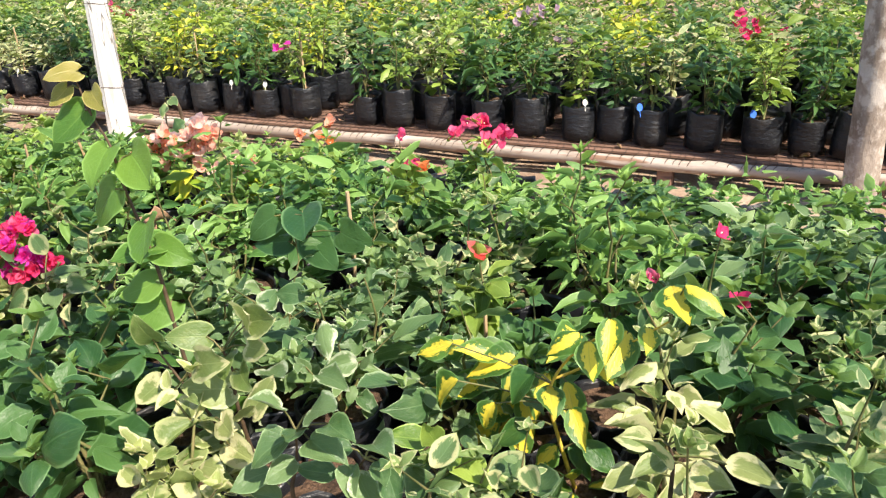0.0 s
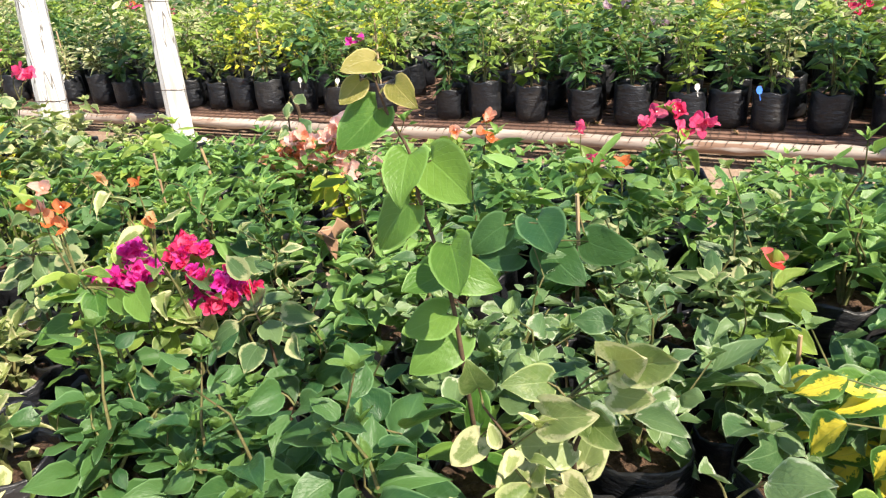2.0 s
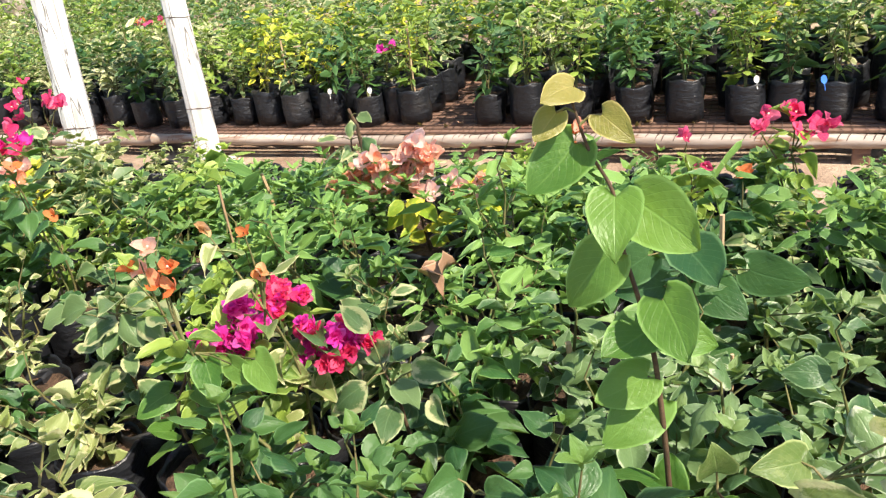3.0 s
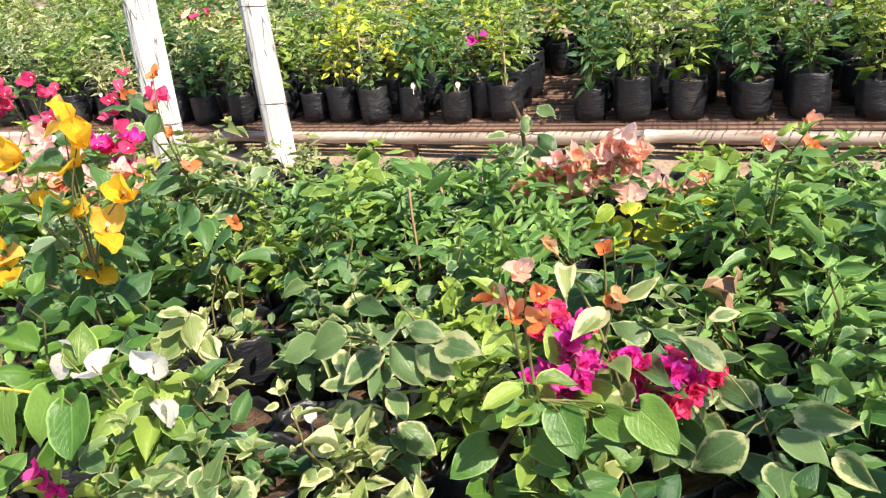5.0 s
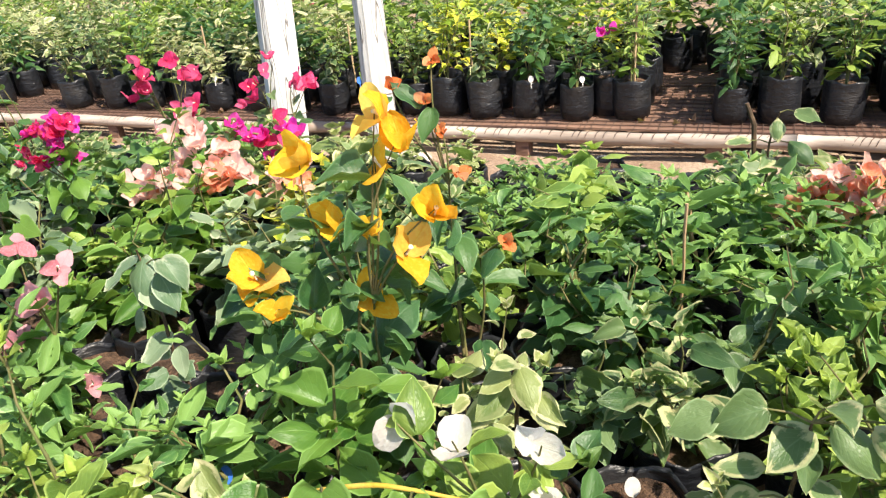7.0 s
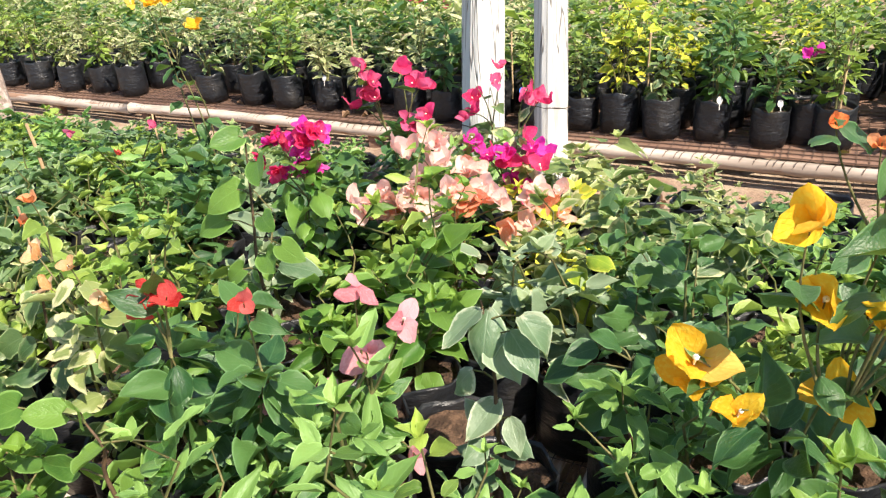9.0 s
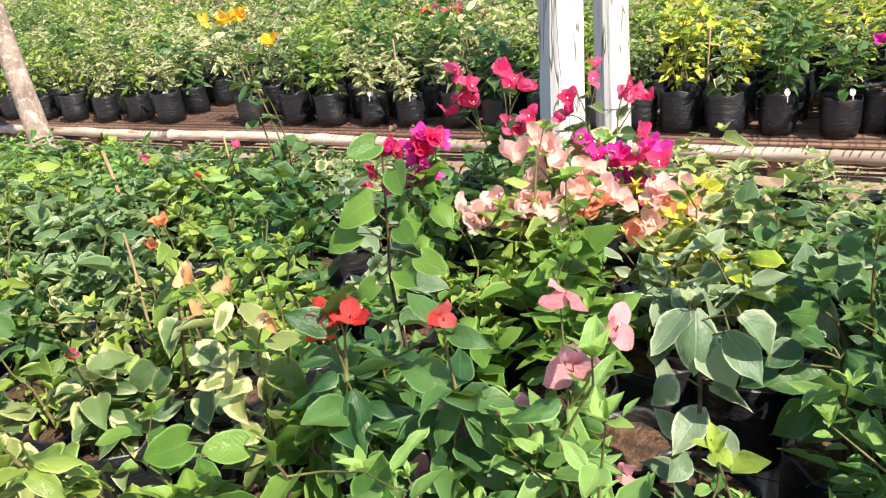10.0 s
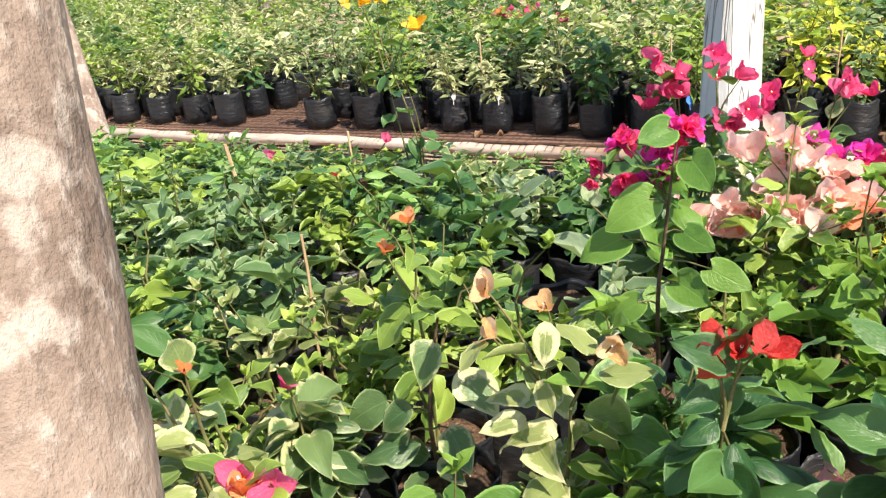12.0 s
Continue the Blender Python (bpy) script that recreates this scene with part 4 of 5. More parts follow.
blooming((-2.06, 2.55), [(-2.1, 2.46, 0.64), (-2.02, 2.46, 0.66), (-2.06, 2.46, 0.63)], ['salmon', 'palepink'], 0.034, "lime", 0.075, "yellow-leaved potted shrub with a few salmon bracts", 2, 4, 9)
blooming((-1.08, 2.62), [(-1.18, 2.57, 0.79), (-1.09, 2.57, 0.82), (-1.05, 2.57, 0.79), (-1.02, 2.57, 0.78)], ['crimson', 'pink'], 0.038, "mid", 0.085, "potted shrub with pink-red bracts above the leaves", 3, 3, 7)
blooming((-1.36, 2.55), [(-1.37, 2.5, 0.77), (-1.35, 2.5, 0.7)], ['pink'], 0.034, "mid", 0.08, "potted shrub with two bright pink flower heads", 4, 2, 6)
blooming((-1.21, 2.37), [(-1.21, 2.32, 0.71)], ['orange'], 0.04, "green", 0.09, "potted shrub with a single orange flower head", 5, 2, 6)
blooming((-1.75, 2.6), [(-1.82, 2.55, 0.75), (-1.71, 2.55, 0.79), (-1.71, 2.55, 0.74)], ['salmon', 'orange'], 0.034, "mid", 0.08, "potted shrub with small orange and salmon bracts", 6, 2, 6)
blooming((-0.78, 1.8), [(-0.78, 1.75, 0.75)], ['red'], 0.042, "mid", 0.09, "green potted shrub with one red flower", 7, 1, 8)
blooming((-0.25, 1.8), [(-0.36, 1.75, 0.74), (-0.17, 1.75, 0.7), (-0.22, 1.75, 0.87)], ['pink', 'crimson'], 0.04, "grey", 0.1, "grey-green potted shrub with scattered pink flowers", 8, 1, 8)
blooming((-2.15, 1.36), ball((-2.14, 1.31, 0.772), (0.05, 0.04, 0.05), 12, 1), ['magenta'], 0.029, "mid", 0.085, "potted shrub with a dense magenta flower head", 9, 3, 3, double=True)
blooming((-2.2, 1.6), ball((-2.21, 1.57, 0.705), (0.04, 0.03, 0.032), 8, 2), ['crimson', 'crimson', 'magenta'], 0.029, "mid", 0.085, "potted shrub with a crimson flower head", 10, 3, 3, double=True)
blooming((-1.98, 1.47), ball((-1.98, 1.415, 0.70), (0.045, 0.035, 0.032), 9, 3) + ball((-2.06, 1.415, 0.72), (0.025, 0.02, 0.015), 3, 4), ['magenta', 'crimson'], 0.029, "cream", 0.09, "cream-margined potted shrub with magenta flower heads", 11, 3, 3, double=True)
blooming((-2.16, 1.22), [(-2.18, 1.17, 1.0), (-2.15, 1.17, 1.0), (-2.15, 1.17, 0.95)], ['orange', 'salmon'], 0.032, "mid", 0.07, "slender potted shrub with orange flowers high on bare twigs", 12, 2, 3)
blooming((-2.08, 1.37), [(-2.15, 1.32, 1.0), (-2.07, 1.32, 0.99), (-2.05, 1.32, 0.91), (-2.06, 1.32, 0.9)], ['orange', 'peach'], 0.027, "pale", 0.08, "slender pale potted shrub with small orange flowers", 13, 1, 3)
blooming((-3.23, 1.45), [(-3.29, 1.38, 1.12), (-3.41, 1.33, 0.91), (-3.34, 1.29, 0.87), (-3.22, 1.4, 0.85), (-3.12, 1.4, 0.96), (-3.19, 1.4, 1.0), (-3.08, 1.42, 1.02), (-3.17, 1.4, 1.11), (-3.12, 1.4, 1.15), (-3.42, 1.33, 0.88), (-3.26, 1.4, 1.0), (-3.16, 1.4, 1.19)], ['gold'], 0.062, "green", 0.1, "tall potted shrub with large golden yellow bracts", 14, 1, 6)
blooming((-2.91, 1.17), [(-3.05, 1.12, 0.81), (-2.95, 1.12, 0.82), (-2.83, 1.12, 0.82), (-2.81, 1.12, 0.73)], ['white'], 0.066, "mid", 0.09, "green potted shrub with papery white bracts", 15, 1, 9)
blooming((-3.18, 1.77), [(-3.28, 1.72, 1.15), (-3.21, 1.72, 1.12), (-3.18, 1.72, 1.06), (-3.15, 1.72, 0.97), (-3.06, 1.72, 0.82), (-3.19, 1.72, 1.2)], ['orange'], 0.03, "green", 0.085, "tall thin potted shrub with single orange flowers", 16, 1, 4)
blooming((-4.17, 2.3), [(-4.42, 2.2, 0.69), (-4.38, 2.2, 0.67), (-4.47, 2.2, 0.68), (-4.34, 2.2, 0.7), (-4.3, 2.2, 0.68), (-4.52, 2.2, 0.67), (-4.26, 2.2, 0.72), (-4.22, 2.25, 0.72), (-4.14, 2.25, 0.72), (-4.03, 2.3, 0.69), (-3.97, 2.3, 0.7), (-4.08, 2.3, 0.68), (-4.38, 2.3, 0.82), (-4.3, 2.3, 0.83), (-4.33, 2.3, 0.77), (-4.2, 2.3, 0.79)], ['palepink', 'palepink', 'palepink', 'salmon'], 0.058, "heart", 0.08, "potted shrub laden with pale salmon-pink bracts", 17, 4, 2)
blooming((-4.08, 2.52), [(-4.16, 2.48, 0.79), (-4.1, 2.48, 0.8), (-4.14, 2.48, 0.7), (-4.27, 2.48, 0.8), (-4.2, 2.48, 0.77), (-4.06, 2.48, 0.78), (-4.08, 2.48, 0.7)], ['magenta', 'magenta', 'crimson'], 0.05, "pale", 0.075, "pale-leaved potted shrub with deep pink bracts", 18, 3, 8)
blooming((-4.6, 2.55), [(-4.64, 2.5, 0.97), (-4.66, 2.5, 0.99), (-4.71, 2.5, 0.89), (-4.49, 2.5, 0.86), (-4.46, 2.5, 0.96), (-4.54, 2.5, 1.02), (-4.54, 2.6, 0.95), (-4.62, 2.5, 0.94), (-4.44, 2.5, 0.86)], ['pink', 'crimson'], 0.05, "green", 0.09, "tall potted shrub with rosy pink bracts at its tips", 19, 2, 4)
blooming((-4.3, 2.78), [(-4.4, 2.8, 0.9), (-4.43, 2.8, 0.8), (-4.21, 2.8, 0.9), (-4.18, 2.8, 0.85), (-4.3, 2.8, 0.95)], ['pink', 'crimson'], 0.048, "cream", 0.085, "slender potted shrub with pink bracts beside the white post", 32, 2, 5)
blooming((-5.58, 2.66), [(-5.58, 2.59, 1.22), (-5.6, 2.59, 1.2), (-5.5, 2.59, 1.13), (-5.66, 2.59, 1.2)], ['gold'], 0.045, "green", 0.08, "tall slender potted shrub with golden bracts at its top", 33, 2, 4)
blooming((-4.57, 2.03), [(-4.65, 1.98, 0.94), (-4.54, 1.98, 0.97), (-4.51, 1.98, 0.96), (-4.62, 1.98, 0.91), (-4.7, 1.98, 0.87), (-4.56, 1.98, 0.91), (-4.63, 1.98, 0.84), (-4.57, 1.98, 0.84), (-4.53, 1.98, 0.93)], ['magenta', 'crimson'], 0.036, "heart", 0.1, "tall leafy potted shrub with magenta flower clusters", 20, 3, 6, double=True)
blooming((-4.31, 1.25), [(-4.34, 1.2, 0.89), (-4.33, 1.2, 0.92), (-4.3, 1.2, 0.91), (-4.27, 1.2, 0.92)], ['red'], 0.036, "green", 0.1, "deep green potted shrub with red bracts", 21, 1, 8)
blooming((-4.11, 1.25), [(-4.11, 1.2, 0.93)], ['red'], 0.036, "green", 0.105, "deep green potted shrub with one red bract pair", 22, 1, 8)
blooming((-4.58, 1.27), [(-4.65, 1.22, 0.86), (-4.65, 1.22, 0.93), (-4.56, 1.22, 0.92), (-4.46, 1.22, 0.88)], ['peach'], 0.036, "pale", 0.08, "pale potted shrub with faded peach bracts", 23, 1, 6)
blooming((-4.03, 1.36), [(-3.96, 1.31, 0.92), (-3.87, 1.31, 0.89), (-3.94, 1.31, 0.82), (-4.1, 1.31, 0.67), (-4.04, 1.31, 0.71), (-4.02, 1.31, 0.67), (-4.19, 1.31, 0.65), (-4.27, 1.31, 0.5), (-3.86, 1.31, 0.62)], ['rose'], 0.05, "heart", 0.08, "potted shrub with dusky rose bracts on long green twigs", 24, 1, 4, stems=4)
blooming((-4.74, 0.86), [(-4.75, 0.81, 0.9), (-4.77, 0.81, 0.88), (-4.72, 0.81, 0.89), (-4.74, 0.81, 0.9)], ['pink', 'pink', 'orange'], 0.036, "mid", 0.085, "potted shrub with pink and orange bracts low down", 25, 1, 6)
blooming((-5.03, 1.25), [(-5.03, 1.2, 0.71)], ['pink'], 0.026, "cream", 0.095, "variegated potted shrub with one small pink bud", 26, 1, 8)
blooming((-4.98, 0.97), [(-4.93, 0.92, 0.93), (-5.04, 0.92, 0.92)], ['orange'], 0.02, "pale", 0.08, "spindly variegated potted shrub with tiny orange buds", 27, 1, 6)
blooming((-4.88, 1.45), [(-4.86, 1.4, 0.96), (-4.91, 1.4, 0.9)], ['orange'], 0.026, "mid", 0.085, "spindly potted shrub with tiny orange buds", 28, 1, 4)
blooming((-5.65, 2.35), [(-5.92, 2.3, 0.76), (-5.66, 2.3, 0.71), (-5.56, 2.3, 0.68), (-5.44, 2.3, 0.83)], ['red', 'pink'], 0.03, "green", 0.085, "green potted shrub with small red and pink buds", 29, 1, 6)
blooming((-3.0, 1.03), [(-3.02, 0.98, 0.67), (-2.99, 0.98, 0.63)], ['magenta'], 0.03, "mid", 0.085, "low potted shrub with magenta-pink flower heads", 30, 2, 6)


# ---- leafy plants with a shape of their own ----
def leafy(base, stem, places, kind, size, label, seed, heart=False, twig=None, down=0.6, tips=()):
    """A potted plant with one long stem and leaves at the given places."""
    rng = random.Random(seed)
    base = (base[0], max(base[1], 0.92 + SKEW * base[0]))
    thing = potted(base, label, seed, "potted plant")
    origin = Vector((base[0], base[1], NEAR_DECK))
    knots = [Vector((0, 0, SOIL_TOP - 0.02))] + [Vector(p) - origin for p in stem]
    knots = [knots[0] * 2 - knots[1]] + knots + [knots[-1] * 2 - knots[-2]]
    pts = []
    for a, b, c, d in zip(knots, knots[1:], knots[2:], knots[3:]):
        for t in (0.0, 0.25, 0.5, 0.75):
            pts.append(0.5 * (2 * b + (c - a) * t + (2 * a - 5 * b + 4 * c - d) * t * t + (3 * b - a - 3 * c + d) * t ** 3))
    pts.append(knots[-2])
    v, f = tube(pts, [0.0052 - 0.0034 * i / len(pts) for i in range(len(pts))], 7)
    child("stem", mesh_of("stem", v, f, twig or TWIG), thing)
    for n, p in enumerate(places):
        at = Vector(p) - origin
        root = min(pts, key=lambda q: (q - at).length)
        way = at - root
        way = way if way.length > 0.02 else Vector((rng.uniform(-1, 1), -0.6, 0.1))
        way = (way.normalized() + Vector((rng.uniform(-0.25, 0.25), rng.uniform(-0.5, 0.1), -down * rng.uniform(0.5, 1.2)))).normalized()
        length = size * rng.uniform(0.75, 1.1) * (0.6 if n in tips else 1)
        foot = at - way * length * 0.45
        look_up = Vector((0.15, -0.85, 0.5)) if heart else Vector((0.1, -0.55, 0.8))
        use = "bronze" if n in tips else kind
        leaf = child("leaf", leaf_mesh(use, rng.randrange(5), heart), thing, m=leaf_pose(foot, way, length, rng.gauss(0, 0.2), look_up))
        v, f = tube([root, root.lerp(foot, 0.5) + Vector((0, 0, 0.006)), foot], [0.0022, 0.0018, 0.0015], 5)
        child("petiole", mesh_of("petiole", v, f, STEM), thing)
    # lower leaves close to the soil
    for k in range(7):
        way = Vector((rng.uniform(-1, 1), rng.uniform(-1, 0.5), rng.uniform(-0.1, 0.6)))
        root = pts[0].lerp(pts[4], rng.uniform(0.2, 0.9))
        child("leaf", leaf_mesh(kind, rng.randrange(5), heart), thing, m=leaf_pose(root + way.normalized() * 0.03, way, size * rng.uniform(0.6, 1.0), rng.gauss(0, 0.4)))
    return thing


leafy((-1.27, 1.24), [(-1.28, 1.22, 0.66), (-1.29, 1.22, 0.79), (-1.3, 1.22, 0.88), (-1.32, 1.22, 0.97), (-1.34, 1.22, 1.05), (-1.35, 1.22, 1.13), (-1.38, 1.22, 1.19), (-1.4, 1.22, 1.26)],
      [(-1.41, 1.2, 1.28), (-1.43, 1.2, 1.23), (-1.34, 1.2, 1.23), (-1.42, 1.2, 1.17), (-1.34, 1.17, 1.11), (-1.28, 1.22, 1.09), (-1.39, 1.2, 1.01), (-1.26, 1.17, 0.96), (-1.32, 1.2, 0.91), (-1.25, 1.22, 0.91), (-1.34, 1.2, 0.82), (-1.33, 1.2, 0.77)],
      "heart", 0.108, "tall single-stemmed plant with bright heart-shaped leaves", 31, True, tips=(0, 1, 2))
leafy((-0.52, 1.48), [(-0.64, 1.43, 0.41), (-0.6, 1.43, 0.51), (-0.56, 1.43, 0.59), (-0.46, 1.43, 0.66), (-0.36, 1.43, 0.74), (-0.28, 1.43, 0.81)],
      [(-0.74, 1.4, 0.56), (-0.65, 1.4, 0.68), (-0.72, 1.4, 0.68), (-0.58, 1.4, 0.63), (-0.61, 1.4, 0.55), (-0.51, 1.4, 0.61), (-0.56, 1.4, 0.48), (-0.48, 1.4, 0.43), (-0.42, 1.4, 0.49), (-0.4, 1.4, 0.71), (-0.31, 1.4, 0.78), (-0.57, 1.4, 0.4), (-0.47, 1.4, 0.75), (-0.27, 1.4, 0.87), (-0.22, 1.4, 0.9), (-0.68, 1.4, 0.59), (-0.62, 1.4, 0.67), (-0.54, 1.4, 0.56), (-0.45, 1.4, 0.6), (-0.65, 1.4, 0.49), (-0.37, 1.4, 0.75)],
      "yellow", 0.105, "sprawling plant with drooping green and yellow splashed leaves", 32, twig=YELLOW_STEM, down=0.9)
leafy((-1.11, 1.12), [(-1.11, 1.09, 0.49), (-1.09, 1.09, 0.6), (-1.15, 1.09, 0.68), (-1.2, 1.09, 0.75)],
      [(-1.2, 1.06, 0.82), (-1.06, 1.06, 0.78), (-1.22, 1.06, 0.68), (-1.14, 1.06, 0.64), (-1.04, 1.06, 0.64), (-1.33, 1.06, 0.47), (-1.1, 1.06, 0.67), (-1.02, 1.06, 0.58)],
      "pale", 0.085, "cream and green variegated plant on a bright green stem", 33, True, down=0.2)
leafy((-1.31, 1.78), [(-1.31, 1.75, 0.63), (-1.29, 1.75, 0.71), (-1.3, 1.75, 0.78)],
      [(-1.27, 1.72, 0.77), (-1.13, 1.72, 0.74), (-1.39, 1.72, 0.7), (-1.24, 1.72, 0.69), (-1.42, 1.72, 0.75)],
      "green", 0.13, "plant with broad dark green heart-shaped leaves", 34, True, down=0.4)
leafy((-2.51, 1.37), [(-2.51, 1.34, 0.58), (-2.5, 1.34, 0.68), (-2.49, 1.34, 0.76)],
      [(-2.59, 1.31, 0.78), (-2.47, 1.31, 0.81), (-2.39, 1.31, 0.83), (-2.38, 1.31, 0.77), (-2.58, 1.31, 0.68), (-2.54, 1.31, 0.6), (-2.46, 1.31, 0.65), (-2.44, 1.31, 0.58), (-2.58, 1.31, 0.61), (-2.33, 1.31, 0.79), (-2.52, 1.31, 0.74), (-2.65, 1.31, 0.76), (-2.43, 1.31, 0.76), (-2.49, 1.31, 0.7)],
      "cream", 0.088, "grey-green plant with broad creamy leaf margins", 35, down=0.3)
leafy((-3.16, 0.96), [(-3.16, 0.93, 0.77), (-3.1, 0.93, 0.84), (-2.99, 0.93, 0.89), (-2.92, 0.93, 0.9), (-2.82, 0.93, 0.9)],
      [(-3.03, 0.9, 0.84), (-2.83, 0.9, 0.88), (-2.77, 0.9, 0.87), (-2.92, 0.9, 0.86), (-3.17, 0.9, 0.82), (-3.13, 0.9, 0.8)],
      "heart", 0.09, "plant with an arching yellow twig and hanging green leaves", 36, True, twig=YELLOW_STEM, down=0.55)
leafy((-3.77, 1.48), [(-3.77, 1.45, 0.61), (-3.77, 1.45, 0.71), (-3.78, 1.45, 0.79), (-3.79, 1.45, 0.87)],
      [(-3.81, 1.42, 0.83), (-3.74, 1.42, 0.77), (-3.83, 1.42, 0.71), (-3.78, 1.42, 0.64), (-3.7, 1.42, 0.8), (-3.72, 1.42, 0.62), (-3.77, 1.42, 0.83), (-3.68, 1.42, 0.84)],
      "silver", 0.098, "silvery plant with broad pale-backed leaves", 37, down=0.8)
leafy((-4.5, 1.71), [(-4.5, 1.68, 0.7), (-4.49, 1.68, 0.82), (-4.48, 1.68, 0.93), (-4.47, 1.68, 1.03)],
      [(-4.5, 1.65, 1.04), (-4.42, 1.65, 0.98), (-4.56, 1.65, 0.69), (-4.6, 1.65, 0.82), (-4.43, 1.65, 0.85), (-4.43, 1.65, 0.75), (-4.37, 1.65, 0.78), (-4.55, 1.65, 0.9)],
      "heart", 0.09, "tall leafy plant on a dark upright stem", 38, True, down=0.5)
leafy((-2.56, 2.65), [(-2.56, 2.62, 0.63), (-2.56, 2.62, 0.74), (-2.54, 2.62, 0.83)],
      [(-2.64, 2.59, 0.75), (-2.54, 2.59, 0.8), (-2.48, 2.59, 0.74), (-2.57, 2.59, 0.7), (-2.47, 2.59, 0.83), (-2.51, 2.59, 0.68)],
      "cream", 0.085, "upright variegated plant at the back of the bench", 39, down=0.2)
leafy((-2.25, 1.23), [(-2.25, 1.2, 0.61), (-2.2, 1.2, 0.72), (-2.15, 1.2, 0.79)],
      [(-2.14, 1.17, 0.71), (-2.27, 1.17, 0.68), (-2.18, 1.17, 0.79), (-2.02, 1.17, 0.78), (-1.97, 1.17, 0.79), (-2.1, 1.17, 0.76)],
      "heart", 0.075, "plant with rounded leaves along a light green stem", 40, True, down=0.5)
leafy((-4.81, 1.33), [(-4.81, 1.3, 0.6), (-4.79, 1.3, 0.74), (-4.77, 1.3, 0.83)],
      [(-4.74, 1.27, 0.6), (-4.86, 1.27, 0.64), (-4.97, 1.27, 0.57), (-4.87, 1.27, 0.58), (-4.79, 1.27, 0.76), (-4.7, 1.27, 0.72), (-4.92, 1.27, 0.64)],
      "cream", 0.1, "variegated plant with wavy mottled leaves", 41, down=0.5)
leafy((-4.36, 1.08), [(-4.36, 1.05, 0.61), (-4.34, 1.05, 0.68), (-4.37, 1.05, 0.73)],
      [(-4.54, 1.02, 0.62), (-4.45, 1.02, 0.63), (-4.33, 1.02, 0.69), (-4.57, 1.02, 0.71), (-4.43, 1.02, 0.75), (-4.33, 1.02, 0.79), (-4.14, 1.02, 0.76)],
      "heart", 0.085, "plant with rounded bright green leaves", 42, True, down=0.2)
leafy((-3.87, 1.98), [(-3.87, 1.95, 0.47), (-3.84, 1.95, 0.58), (-3.81, 1.95, 0.69)],
      [(-3.72, 1.92, 0.75), (-3.76, 1.92, 0.69), (-3.7, 1.92, 0.67), (-3.79, 1.92, 0.73), (-3.9, 1.92, 0.64), (-3.84, 1.92, 0.56), (-3.74, 1.92, 0.6), (-3.67, 1.92, 0.64)],
      "lime", 0.085, "bright yellow-green plant with a few bleached leaves", 43, down=0.3)
leafy((-2.17, 2.34), [(-2.17, 2.3, 0.6), (-2.18, 2.3, 0.64)],
      [(-2.24, 2.27, 0.63), (-2.17, 2.27, 0.64), (-2.2, 2.27, 0.58), (-2.13, 2.27, 0.61), (-2.25, 2.27, 0.6), (-2.17, 2.27, 0.67), (-2.06, 2.27, 0.59), (-2.1, 2.27, 0.56)],
      "lime", 0.085, "small yellow-leaved plant in a black bag", 44, down=0.1)
leafy((-5.46, 1.31), [(-5.46, 1.28, 0.28), (-5.4, 1.28, 0.42), (-5.35, 1.28, 0.53)],
      [(-5.47, 1.25, 0.33), (-5.35, 1.25, 0.45), (-5.43, 1.25, 0.52), (-5.33, 1.25, 0.6), (-5.26, 1.25, 0.5), (-5.2, 1.25, 0.51), (-5.25, 1.25, 0.61), (-5.41, 1.25, 0.45)],
      "mid", 0.09, "leafy green plant beside the thick trunk post", 45, down=0.3)
leafy((-2.94, 1.38), [(-2.94, 1.35, 0.65), (-2.93, 1.35, 0.72), (-2.93, 1.35, 0.78)],
      [(-2.97, 1.32, 0.73), (-2.91, 1.32, 0.78), (-2.88, 1.32, 0.74), (-2.94, 1.32, 0.8), (-3.0, 1.32, 0.69), (-2.87, 1.32, 0.73), (-2.96, 1.32, 0.77)],
      "pale", 0.08, "cream variegated plant with pointed leaves", 46, down=0.1)
leafy((-1.8, 1.37), [(-1.8, 1.34, 0.55), (-1.81, 1.34, 0.63), (-1.83, 1.34, 0.69)],
      [(-1.89, 1.28, 0.67), (-1.77, 1.31, 0.67), (-1.87, 1.4, 0.69), (-1.81, 1.4, 0.7), (-1.93, 1.42, 0.75), (-1.7, 1.29, 0.66), (-1.8, 1.26, 0.64), (-1.74, 1.37, 0.69)],
      "cream", 0.1, "grey-green plant with broad wavy cream margins", 55, down=0.2)
leafy((-3.54, 1.64), [(-3.54, 1.61, 0.52), (-3.55, 1.61, 0.62), (-3.56, 1.61, 0.7)],
      [(-3.6, 1.58, 0.75), (-3.55, 1.58, 0.66), (-3.62, 1.58, 0.66), (-3.65, 1.58, 0.72), (-3.53, 1.58, 0.72), (-3.58, 1.58, 0.59), (-3.53, 1.58, 0.57), (-3.63, 1.58, 0.58), (-3.69, 1.58, 0.67)],
      "green", 0.1, "deep green plant with broad glossy leaves", 56, down=0.3)
leafy((-0.23, 1.23), [(-0.23, 1.2, 0.6), (-0.23, 1.2, 0.68), (-0.24, 1.2, 0.71)],
      [(-0.29, 1.17, 0.73), (-0.19, 1.17, 0.75), (-0.26, 1.17, 0.68), (-0.17, 1.17, 0.68), (-0.22, 1.17, 0.76), (-0.31, 1.17, 0.65), (-0.11, 1.17, 0.72)],
      "pale", 0.085, "pale plant with folded cream-edged leaves", 47, down=0.1)
